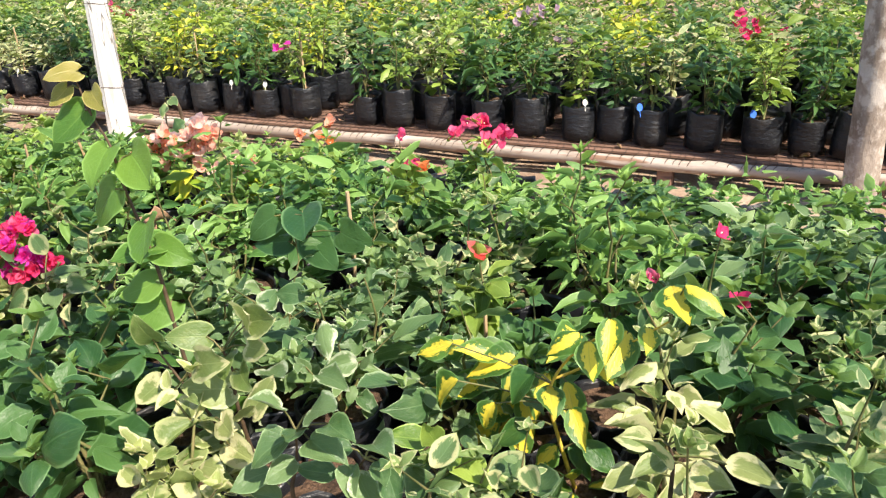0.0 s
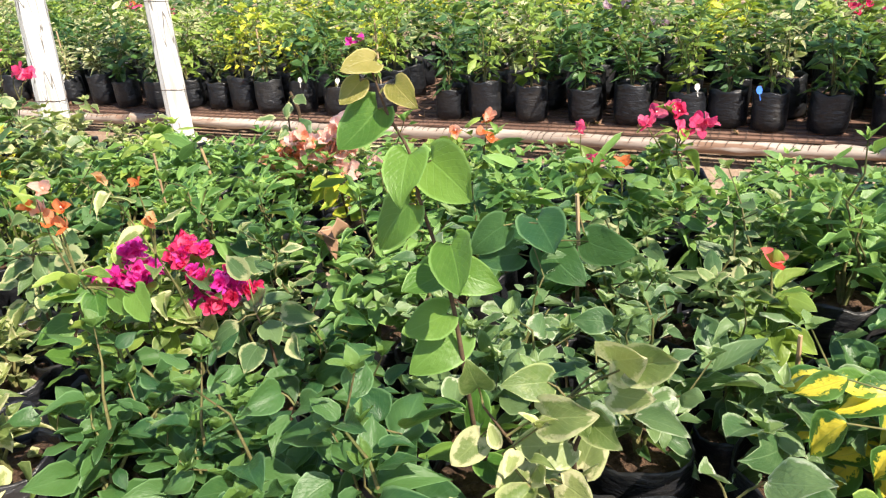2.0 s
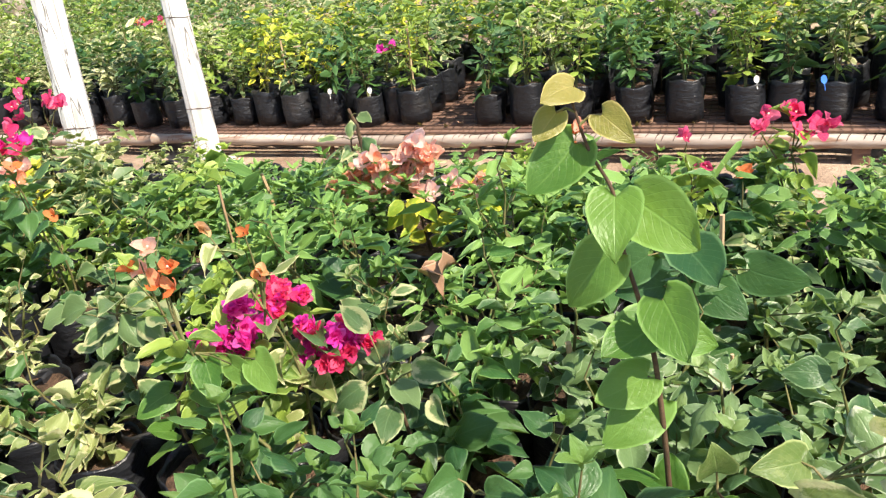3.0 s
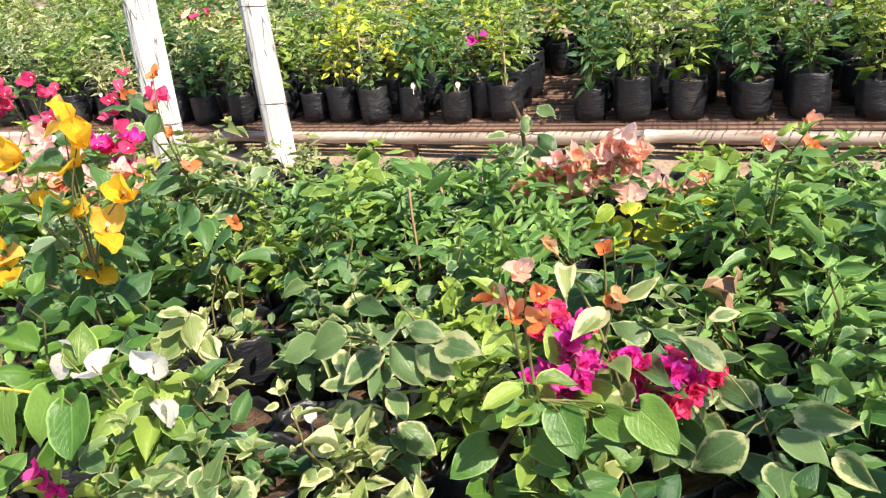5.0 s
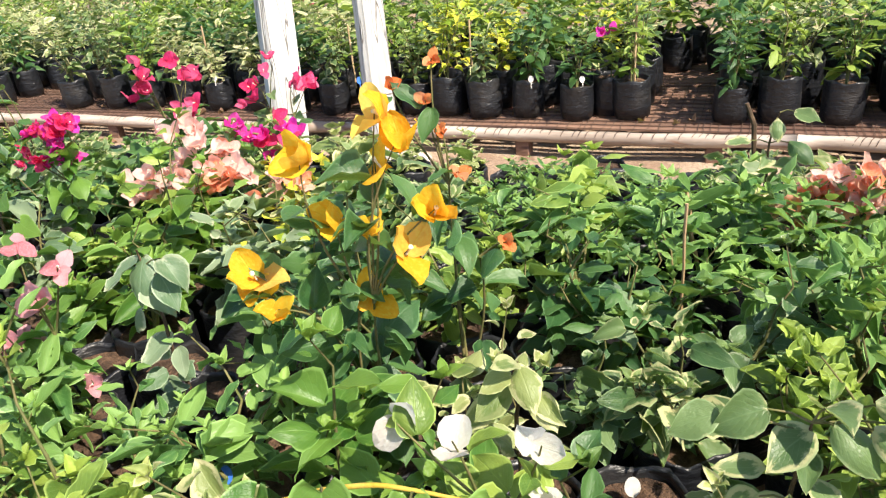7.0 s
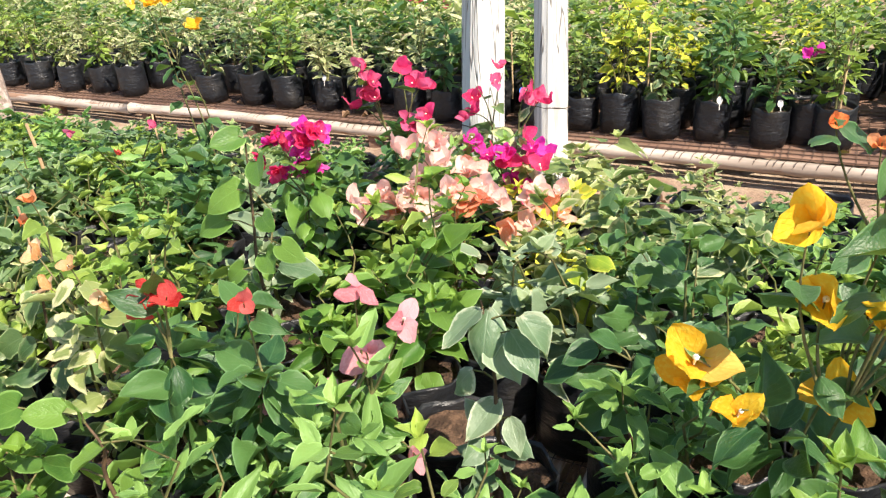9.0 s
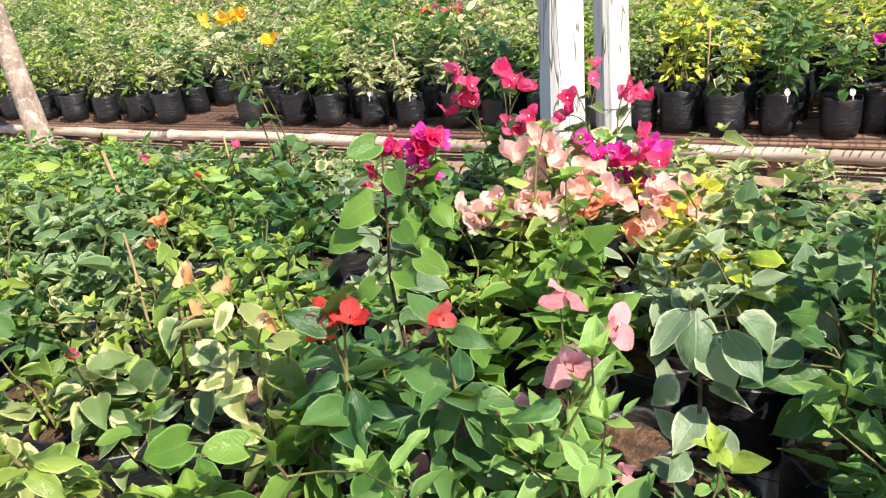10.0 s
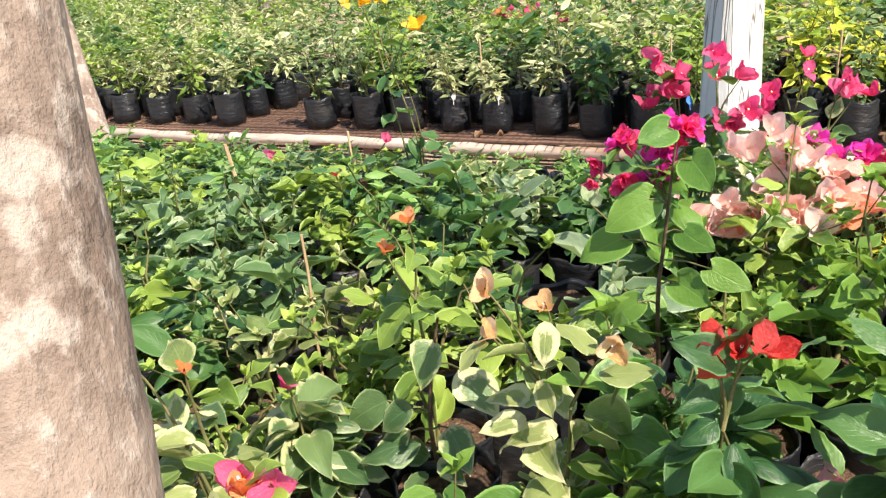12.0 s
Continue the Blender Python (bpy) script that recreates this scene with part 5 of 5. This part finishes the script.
leafy((-1.06, 1.15), [(-1.06, 1.12, 0.65), (-1.05, 1.12, 0.71), (-1.07, 1.12, 0.77)],
      [(-1.12, 1.09, 0.81), (-1.05, 1.09, 0.76), (-0.97, 1.09, 0.81), (-1.01, 1.09, 0.74), (-1.1, 1.09, 0.69), (-0.94, 1.09, 0.88), (-0.98, 1.09, 0.88)],
      "pale", 0.09, "plant with rounded cream-margined leaves", 48, True, down=0.2)
leafy((-0.63, 1.13), [(-0.63, 1.1, 0.56), (-0.62, 1.1, 0.63), (-0.62, 1.1, 0.68)],
      [(-0.65, 1.07, 0.71), (-0.57, 1.07, 0.7), (-0.64, 1.07, 0.64), (-0.58, 1.07, 0.63), (-0.69, 1.07, 0.63), (-0.54, 1.07, 0.67), (-0.61, 1.07, 0.73), (-0.52, 1.07, 0.64)],
      "mid", 0.085, "small leafy green plant at the bench edge", 49, down=0.2)
leafy((-0.75, 1.05), [(-0.75, 1.02, 0.59), (-0.74, 1.02, 0.64), (-0.71, 1.02, 0.69)],
      [(-0.75, 0.99, 0.72), (-0.67, 0.99, 0.75), (-0.73, 0.99, 0.66), (-0.66, 0.99, 0.7), (-0.7, 0.99, 0.65), (-0.79, 0.99, 0.66), (-0.64, 0.99, 0.67)],
      "grey", 0.085, "low silvery plant at the bench edge", 50, down=0.2)
leafy((-5.11, 1.05), [(-5.11, 1.02, 0.6), (-5.22, 1.02, 0.66), (-5.18, 1.02, 0.72)],
      [(-5.07, 0.99, 0.76), (-4.98, 0.99, 0.8), (-5.07, 0.99, 0.7), (-4.97, 0.99, 0.74), (-5.04, 0.99, 0.68), (-5.1, 0.99, 0.65), (-4.97, 0.99, 0.69)],
      "cream", 0.085, "low variegated plant beside the thick trunk post", 51, down=0.2)
leafy((-1.58, 1.08), [(-1.58, 1.05, 0.59), (-1.56, 1.05, 0.66), (-1.54, 1.05, 0.71)],
      [(-1.58, 1.02, 0.74), (-1.49, 1.02, 0.74), (-1.56, 1.02, 0.67), (-1.48, 1.02, 0.69), (-1.62, 1.02, 0.66), (-1.54, 1.02, 0.64), (-1.45, 1.02, 0.66)],
      "green", 0.09, "low green plant with pointed leaves at the bench edge", 52, down=0.2)
leafy((-0.43, 1.36), [(-0.43, 1.33, 0.47), (-0.46, 1.33, 0.57), (-0.48, 1.33, 0.67), (-0.44, 1.33, 0.76), (-0.37, 1.33, 0.83)],
      [(-0.7, 1.3, 0.74), (-0.69, 1.3, 0.65), (-0.6, 1.3, 0.61), (-0.54, 1.3, 0.58), (-0.48, 1.3, 0.54), (-0.44, 1.3, 0.81), (-0.4, 1.3, 0.78), (-0.36, 1.3, 0.83), (-0.47, 1.3, 0.68), (-0.53, 1.3, 0.7), (-0.41, 1.3, 0.63), (-0.37, 1.3, 0.57)],
      "yellow", 0.085, "plant with thin drooping yellow and green leaves", 53, twig=YELLOW_STEM, down=0.9)
leafy((-0.85, 1.02), [(-0.85, 0.99, 0.59), (-0.83, 0.99, 0.67), (-0.82, 0.99, 0.74)],
      [(-0.84, 0.96, 0.81), (-0.75, 0.96, 0.82), (-0.8, 0.96, 0.76), (-0.86, 0.96, 0.72), (-0.75, 0.96, 0.74), (-0.84, 0.96, 0.68), (-0.91, 0.96, 0.64), (-0.72, 0.96, 0.79)],
      "grey", 0.085, "low grey-green plant with pointed leaves at the bench edge", 54, down=0.2)


# ---- the other plants on the near bench ----
# which kind grows where
DRIFTS = {}
DRIFTS["pale"] = [(-1.12, 0.91), (-1.3, 1.16), (-0.23, 1.25), (-0.19, 1.33), (-2.33, 1.06), (-2.5, 1.18), (-1.05, 1.29), (-2.15, 1.1), (-2.97, 1.52), (-3.54, 2.23), (-1.89, 1.35), (-3.04, 1.39), (-2.53, 2.61), (-3.92, 2.07), (-4.88, 0.99), (-4.3, 1.18), (-4.63, 1.15), (-5.22, 1.41), (-5.28, 1.54)]
DRIFTS["cream"] = [(-0.95, 1.23), (-0.59, 1.19), (-0.07, 1.38), (-0.03, 1.67), (-1.95, 1.58), (-1.74, 1.23), (-2.74, 1.57), (-1.97, 1.38), (-2.03, 1.71), (-1.03, 1.96), (-0.81, 2.02), (-0.91, 1.76), (-2.62, 1.54), (-2.49, 1.31), (-1.83, 1.55), (-2.63, 2.92), (-2.66, 1.96), (-2.82, 2.05), (-4.77, 1.14), (-4.89, 1.28), (-5.34, 2.76), (-3.53, 2.26), (-3.58, 2.4), (-4.73, 1.28), (-4.64, 1.56), (-5.44, 1.34)]
DRIFTS["green"] = [(-1.41, 0.98), (-1.55, 1.13), (-1.9, 0.95), (-1.65, 0.95), (-1.48, 1.1), (-0.33, 1.48), (0.04, 1.5), (-0.2, 1.7), (-0.13, 1.98), (-0.57, 2.45), (-0.48, 2.7), (-1.68, 1.34), (-1.39, 1.97), (-1.83, 1.26), (-1.91, 1.14), (-1.74, 1.13), (-1.42, 1.14), (-1.25, 1.21), (-0.77, 1.66), (-2.72, 1.21), (-2.28, 1.33), (-2.02, 1.4), (-1.97, 1.88), (-2.73, 1.83), (-2.98, 1.89), (-2.17, 1.9), (-1.76, 1.99), (-3.89, 1.4)]
DRIFTS["grey"] = [(-1.07, 1.46), (-0.97, 1.49), (-0.84, 1.48), (-0.9, 1.73), (-0.79, 1.79), (-1.4, 1.76), (-1.39, 1.61), (-0.07, 2.36), (0.06, 2.25), (-1.25, 1.7), (-1.16, 1.58), (-2.81, 1.75), (-2.65, 1.87), (-2.91, 1.68), (-5.74, 1.77), (-6.2, 1.97), (-6.19, 2.77), (-5.76, 1.87), (-5.65, 1.67), (-5.95, 2.17), (-6.08, 1.99), (-5.5, 1.7)]
DRIFTS["narrow"] = [(-0.87, 1.42), (-0.78, 1.2), (-0.72, 1.97), (-0.55, 2.02), (-1.37, 2.23), (-1.11, 2.2), (-0.33, 2.63), (-0.87, 2.42), (-2.14, 2.05), (-1.75, 1.97), (-1.89, 1.85), (-2.4, 1.98), (-2.5, 2.3), (-1.76, 1.61), (-1.18, 2.22), (-2.89, 1.3), (-3.38, 2.39), (-2.98, 2.41), (-2.71, 2.17), (-2.66, 2.43), (-3.05, 2.14), (-1.84, 2.16), (-2.44, 2.06), (-3.86, 1.19), (-3.47, 1.38), (-3.92, 1.09), (-3.7, 1.24), (-3.21, 2.35), (-2.85, 2.43)]
DRIFTS["mid"] = [(-2.91, 1.6), (-2.37, 1.35), (-1.63, 1.08), (-3.11, 2.0), (-3.1, 2.26), (-1.85, 1.4), (-2.39, 1.72), (-2.11, 2.13), (-3.38, 1.84), (-4.31, 1.5), (-5.66, 1.55), (-5.71, 1.95), (-4.99, 1.64), (-4.75, 1.76), (-6.1, 1.99), (-5.81, 2.32), (-5.25, 1.27), (-6.91, 2.66), (-5.05, 1.29), (-5.04, 1.72), (-4.4, 1.97), (-5.43, 1.55), (-6.48, 2.2)]
DRIFTS["heart"] = [(-3.1, 1.14), (-2.98, 1.15), (-4.18, 1.9), (-4.29, 1.77), (-4.03, 1.66), (-4.58, 1.08), (-4.48, 1.11), (-4.38, 1.13), (-4.24, 1.99), (-3.91, 1.31)]
DRIFTS["silver"] = [(-3.99, 1.76), (-3.81, 1.64), (-3.72, 1.82), (-4.58, 1.79), (-5.06, 2.33)]
DRIFTS["pale"] += [(-3.9, 2.7), (-4.15, 2.9), (-3.75, 2.9), (-4.4, 2.85)]
DRIFTS["lime"] = [(-3.84, 2.14), (-3.91, 2.27)]
DRIFTS["green"] += [(-3.19, 1.47), (-2.81, 1.64), (-4.97, 2.33), (-4.87, 1.9), (-4.43, 1.43), (-4.6, 1.34), (-5.17, 2.29), (-4.56, 2.15), (-4.2, 1.63), (-3.82, 1.95), (-3.68, 2.11), (-3.6, 1.83), (-3.54, 1.65), (-5.59, 1.48), (-4.76, 2.13), (-4.37, 1.85), (-4.49, 2.22), (-4.28, 1.38), (-4.17, 1.6), (-4.64, 1.4)]
LOW = [(-2.1, 1.1, 0.14), (-3.0, 1.0, 0.14), (-4.2, 1.12, 0.14), (-4.75, 1.2, 0.12), (-3.8, 1.34, 0.14), (-2.72, 1.2, 0.12), (-4.66, 1.12, 0.14), (-4.8, 1.86, 0.12)]
BARE = [(-3.92, 1.57), (-3.7, 1.58), (-4.13, 1.53), (-4.7, 1.37), (-5.42, 1.98), (-4.83, 2.08), (-4.82, 1.45), (-2.74, 1.41), (-3.35, 2.18), (-2.38, 1.04), (-0.41, 1.62), (-0.93, 1.17)]


def near_kind(x, y, rng):
    """The kind of the nearest drift, or a likely one where none is close."""
    gap, kind = min((math.hypot(x - dx, y - dy), kind) for kind, places in DRIFTS.items() for dx, dy in places)
    if gap < 0.24:
        return kind
    c = rng.random()
    if y < 1.75:
        return "green" if c < 0.34 else "mid" if c < 0.47 else "cream" if c < 0.68 else "grey" if c < 0.9 else "pale"
    return "narrow" if c < 0.4 else "mid" if c < 0.6 else "green" if c < 0.75 else "cream" if c < 0.9 else "grey"


def soil_bag(x, y, seed):
    """A bag of soil whose plant is gone."""
    thing = empty("soil_bag", pose(x, y, NEAR_DECK), "black polythene bag of bare brown soil between the plants", "plant bag")
    child("bag", BAGS[seed % len(BAGS)], thing)
    child("soil", SOILS[seed % len(SOILS)], thing, "dry brown potting soil")


rng = random.Random(77)
standing = list(TAKEN)
for n, (x, y) in enumerate(BARE):
    if all(math.hypot(x - tx, y - ty) > 0.13 for tx, ty in standing):
        soil_bag(x, y, n)
        standing.append((x, y))
y, back_spots = 0.93, []
while y < 2.95:
    x = -7.9 + rng.uniform(0, 0.1)
    while x < 1.3:
        px, py = x + rng.uniform(-0.03, 0.03), y + SKEW * x + rng.uniform(-0.03, 0.03)
        clear = any(math.hypot(px - tx, py - ty) < 0.115 for tx, ty in TAKEN) or any(math.hypot(px - tx, py - ty) < 0.15 for tx, ty in BARE) or rng.random() < 0.012
        if not clear:
            kind = near_kind(px, py, rng)
            standing.append((px, py))
            if y > 2.2 or x < -6.9:
                back_spots.append((kind, px, py, NEAR_DECK, rng.uniform(0.86, 1.1) * (1.0 if y < 2.45 else 0.72 if y < 2.7 else 0.4) * (0.8 if y > 2.3 and -3.6 < x < -2.7 else 1.45 if y > 2.4 and -4.6 < x < -3.65 else 1.0)))
            else:
                stock = low_sets if any(math.hypot(px - tx, py - ty) < r for tx, ty, r in LOW) else front_sets if y < 1.5 and -6.4 < x < 0.5 else near_sets
                settle(stock, kind, rng, px, py, NEAR_DECK, rng.uniform(0.92, 1.15))
        x += rng.uniform(0.21, 0.255)
    y += 0.22
shrub_mass("bench_shrubs", leaf_stock(NEAR_KINDS, MID_LEAVES, 900, 1.0, 1.25), back_spots, "dense %s potted shrubs along the back of the near bench", True)
# small plants where the front rows leave room
added = 0
for row in range(5):
    for col in range(100):
        x = 0.6 - 0.06 * col
        y = 0.92 + 0.1 * row + SKEW * x
        open_spot = all(math.hypot(x - tx, y - ty) > 0.172 for tx, ty in standing)
        if open_spot and added < 14:
            added += 1
            standing.append((x, y))
            settle(low_sets, near_kind(x, y, rng), rng, x, y, NEAR_DECK, rng.uniform(0.95, 1.15))
for sets in (far_sets, near_sets, front_sets, low_sets):
    for build in [b for several in sets.values() for b in several if b.name not in USED]:
        for ob in list(build.children_recursive) + [build]:
            bpy.data.objects.remove(ob)


# flower heads on the far shrubs
def far_bloom(colour, spots, seed):
    """A few flowers on a leafy twig in the rows beyond."""
    rng = random.Random(seed)
    x, y = sum(s[0] for s in spots) / len(spots), sum(s[1] for s in spots) / len(spots)
    thing = potted((x, y + 0.05), "potted shrub with %s flowers among the rows" % FAR_COLOURS[colour], seed, deck=DECK)
    origin = Vector((x, y + 0.05, DECK))
    for s in spots:
        pts = curve_to((0, 0, SOIL_TOP - 0.02), Vector(s) - origin, rng, 0.02)
        v, f = tube(pts, [0.004 - 0.0004 * i for i in range(7)], 5)
        child("stem", mesh_of("stem", v, f, STEM), thing)
        for k in range(3):
            flower(thing, pts[-1] + Vector((rng.gauss(0, 0.03), rng.gauss(0, 0.03), rng.gauss(0, 0.025))), colour, 0.048, rng)
        for k in range(9):
            way = Vector((rng.uniform(-1, 1), rng.uniform(-1, 0.6), rng.uniform(-0.4, 0.6)))
            child("leaf", leaf_mesh("mid", rng.randrange(len(FINE_LEAVES))), thing, m=leaf_pose(pts[rng.randrange(2, 7)], way, rng.uniform(0.06, 0.095), rng.gauss(0, 0.4)))


FAR_COLOURS = {"pink": "pink", "magenta": "magenta", "lilac": "pale lilac", "crimson": "crimson", "orange": "orange"}
far_bloom("pink", [(-6.47, 6.0, 0.73), (-6.29, 6.0, 0.75), (-6.12, 6.0, 0.71)], 201)
far_bloom("magenta", [(-3.4, 4.72, 0.66)], 202)
far_bloom("lilac", [(-1.74, 5.2, 0.83), (-1.64, 5.2, 0.84), (-1.55, 5.2, 0.63), (-1.62, 5.2, 0.54), (-1.8, 5.2, 0.8)], 203)
far_bloom("crimson", [(-0.33, 5.49, 0.71), (-0.49, 5.49, 0.74), (-0.19, 5.49, 0.58), (-0.2, 5.49, 0.67), (-0.38, 5.49, 0.68)], 204)
far_bloom("pink", [(-6.69, 6.2, 0.71), (-6.47, 6.2, 0.73), (-6.21, 6.2, 0.68)], 205)
far_bloom("orange", [(-6.67, 6.2, 0.69), (-6.47, 6.2, 0.69)], 206)


# ---- stakes, tags and litter ----
def stake(at, top, radius, label, seed, tilt=0.0):
    rng = random.Random(seed)
    foot = Vector((at[0], at[1], (DECK if at[1] > 4 else NEAR_DECK) + 0.12))
    end = Vector((at[0] + tilt, at[1], top))
    pts = [foot.lerp(end, k / 5) + Vector((rng.uniform(-1, 1), rng.uniform(-1, 1), 0)) * 0.003 for k in range(6)]
    v, f = tube(pts, [radius * rng.uniform(0.85, 1.1) for _ in pts], 6)
    return tagged(new("stake", mesh_of("stake", v, f, CANE, smooth=False)), label, "stake")


for n, (x, y, top, tilt) in enumerate([(-2.735, 2.06, 0.78, 0.0), (-0.745, 2.49, 0.72, 0.0), (-5.97, 2.21, 0.82, -0.05), (-5.80, 2.64, 0.75, -0.03), (-1.45, 2.3, 0.65, 0.0), (-2.7, 2.32, 0.72, -0.06), (-1.2, 1.62, 0.62, 0.0),
                                       (-2.25, 1.64, 0.68, -0.04), (-1.24, 1.9, 0.8, 0.0), (-5.3, 1.62, 0.8, 0.02), (-0.72, 1.62, 0.64, 0.0), (-1.52, 1.58, 0.64, 0.0)]):
    stake((x, y), top, 0.004 + 0.0012 * (n % 3), "split cane stake pushed into a plant bag", n, tilt)
for n, (x, y, top) in enumerate([(-3.25, 4.71, 0.78), (-5.1, 4.85, 0.7), (-4.25, 4.8, 0.72), (-6.3, 4.9, 0.72)]):
    stake((x, y), top, 0.0065, "straight pale cane stake in a bag on the bench", 30 + n)


def broken_twig(points):
    """A bare brown twig, snapped off at its top."""
    v, f = tube(points, [0.009, 0.0085, 0.0075, 0.008, 0.006], 7)
    return tagged(new("twig", mesh_of("twig", v, f, TWIG, smooth=False)), "bare snapped brown twig among the variegated leaves", "twig")


broken_twig([(-2.585, 2.77, 0.42), (-2.59, 2.765, 0.56), (-2.60, 2.76, 0.67), (-2.605, 2.76, 0.75), (-2.63, 2.76, 0.815)])


def tag(at, material, label, size=0.015):
    bm = bmesh.new()
    bmesh.ops.create_circle(bm, cap_ends=True, segments=14, radius=size)
    for v in bm.verts:
        v.co.y *= 1.3
    made = bmesh.ops.extrude_face_region(bm, geom=bm.faces[:])
    bmesh.ops.translate(bm, verts=[g for g in made["geom"] if isinstance(g, bmesh.types.BMVert)], vec=(0, 0, 0.0015))
    box(bm, (0.004, 0.034, 0.0015), (0, -size * 1.3 - 0.015, 0.0008), 0)
    me = bpy.data.meshes.new("plant_tag")
    bm.to_mesh(me)
    bm.free()
    me.materials.append(material)
    ob = new("plant_tag", me)
    ob.matrix_basis = pose(at[0], at[1], at[2], 72, 0, 10 + (at[0] * 31) % 25)
    return tagged(ob, label, "plant tag")


for x in (-3.88, -1.26, -6.46, -8.38, -3.58, -6.15):
    tag((x + 0.05, 4.54 + SKEW * x, DECK + 0.235), TAG_WHITE, "small white oval plant tag in a bag rim")
for x in (-0.22, -4.9, -0.83):
    tag((x - 0.06, 4.54 + SKEW * x, DECK + 0.225), TAG_BLUE, "small blue plant tag in a bag rim", 0.018)
tag((-2.755, 1.43, NEAR_DECK + 0.24), TAG_WHITE, "small white oval plant tag in a bag rim")
tag((-3.47, 1.2, NEAR_DECK + 0.3), TAG_BLUE, "small blue plant tag in a bag rim", 0.016)


def lump(at, size, seed):
    """A worn half brick on the ground, its corners knocked off."""
    rng = random.Random(seed)
    bm = bmesh.new()
    box(bm, size, (0, 0, size[2] / 2), size[2] * 0.22)
    bmesh.ops.subdivide_edges(bm, edges=bm.edges[:], cuts=1, use_grid_fill=True)
    for v in bm.verts:
        v.co += Vector((rng.uniform(-1, 1), rng.uniform(-1, 1), rng.uniform(-1, 0.4))) * 0.008 * (1 if v.co.z > 0.01 else 0)
    me = bpy.data.meshes.new("half_brick")
    bm.to_mesh(me)
    bm.free()
    me.materials.append(BRICK)
    me.polygons.foreach_set("use_smooth", [True] * len(me.polygons))
    ob = new("half_brick", me)
    ob.matrix_basis = pose(at[0], at[1], 0.004, 0, 0, seed * 37)
    return tagged(ob, "pale lime-splashed half brick on the ground by the white post", "brick")


lump((-4.42, 4.2), (0.2, 0.11, 0.09), 4)
lump((-4.62, 3.5), (0.22, 0.11, 0.1), 5)


def spare_bag(at):
    """A spare bag of soil set down on the ground before the far bench."""
    thing = empty("spare_bag", pose(at[0], at[1], 0.0, 3, -4, 30), "black polythene bag of soil standing on bare ground", "plant bag")
    child("bag", BAGS[1], thing)
    child("soil", SOILS[1], thing, "brown potting soil")


spare_bag((-3.24, 3.78))


def dry_leaf(at, size, seed):
    rng = random.Random(seed)
    v, f, t = leaf_shape(rng, 4, 6, 0.7, 0.6, 0.5, 0.1, False)
    ob = new("dry_leaf", mesh_of("dry_leaf", v, f, LEAF["dry"], t))
    ob.matrix_basis = leaf_pose(Vector(at), Vector((rng.uniform(-1, 1), rng.uniform(-1, 1), rng.uniform(-0.2, 0.2))), size, rng.gauss(0, 0.4))
    return tagged(ob, "curled dry brown leaf", "leaf")


dry_leaf((-1.95, 1.8, 0.66), 0.09, 1)
dry_leaf((-1.88, 1.78, 0.67), 0.08, 2)
rng = random.Random(12)
for n in range(40):
    x = rng.uniform(-8.5, 1.0)
    dry_leaf((x, rng.uniform(3.4, 4.3) + SKEW * x, 0.02), rng.uniform(0.04, 0.08), 50 + n)
for n in range(12):
    x = rng.uniform(-8.5, 1.0)
    dry_leaf((x, rng.uniform(4.46, 4.56) + SKEW * x, DECK + 0.006), rng.uniform(0.04, 0.08), 150 + n)
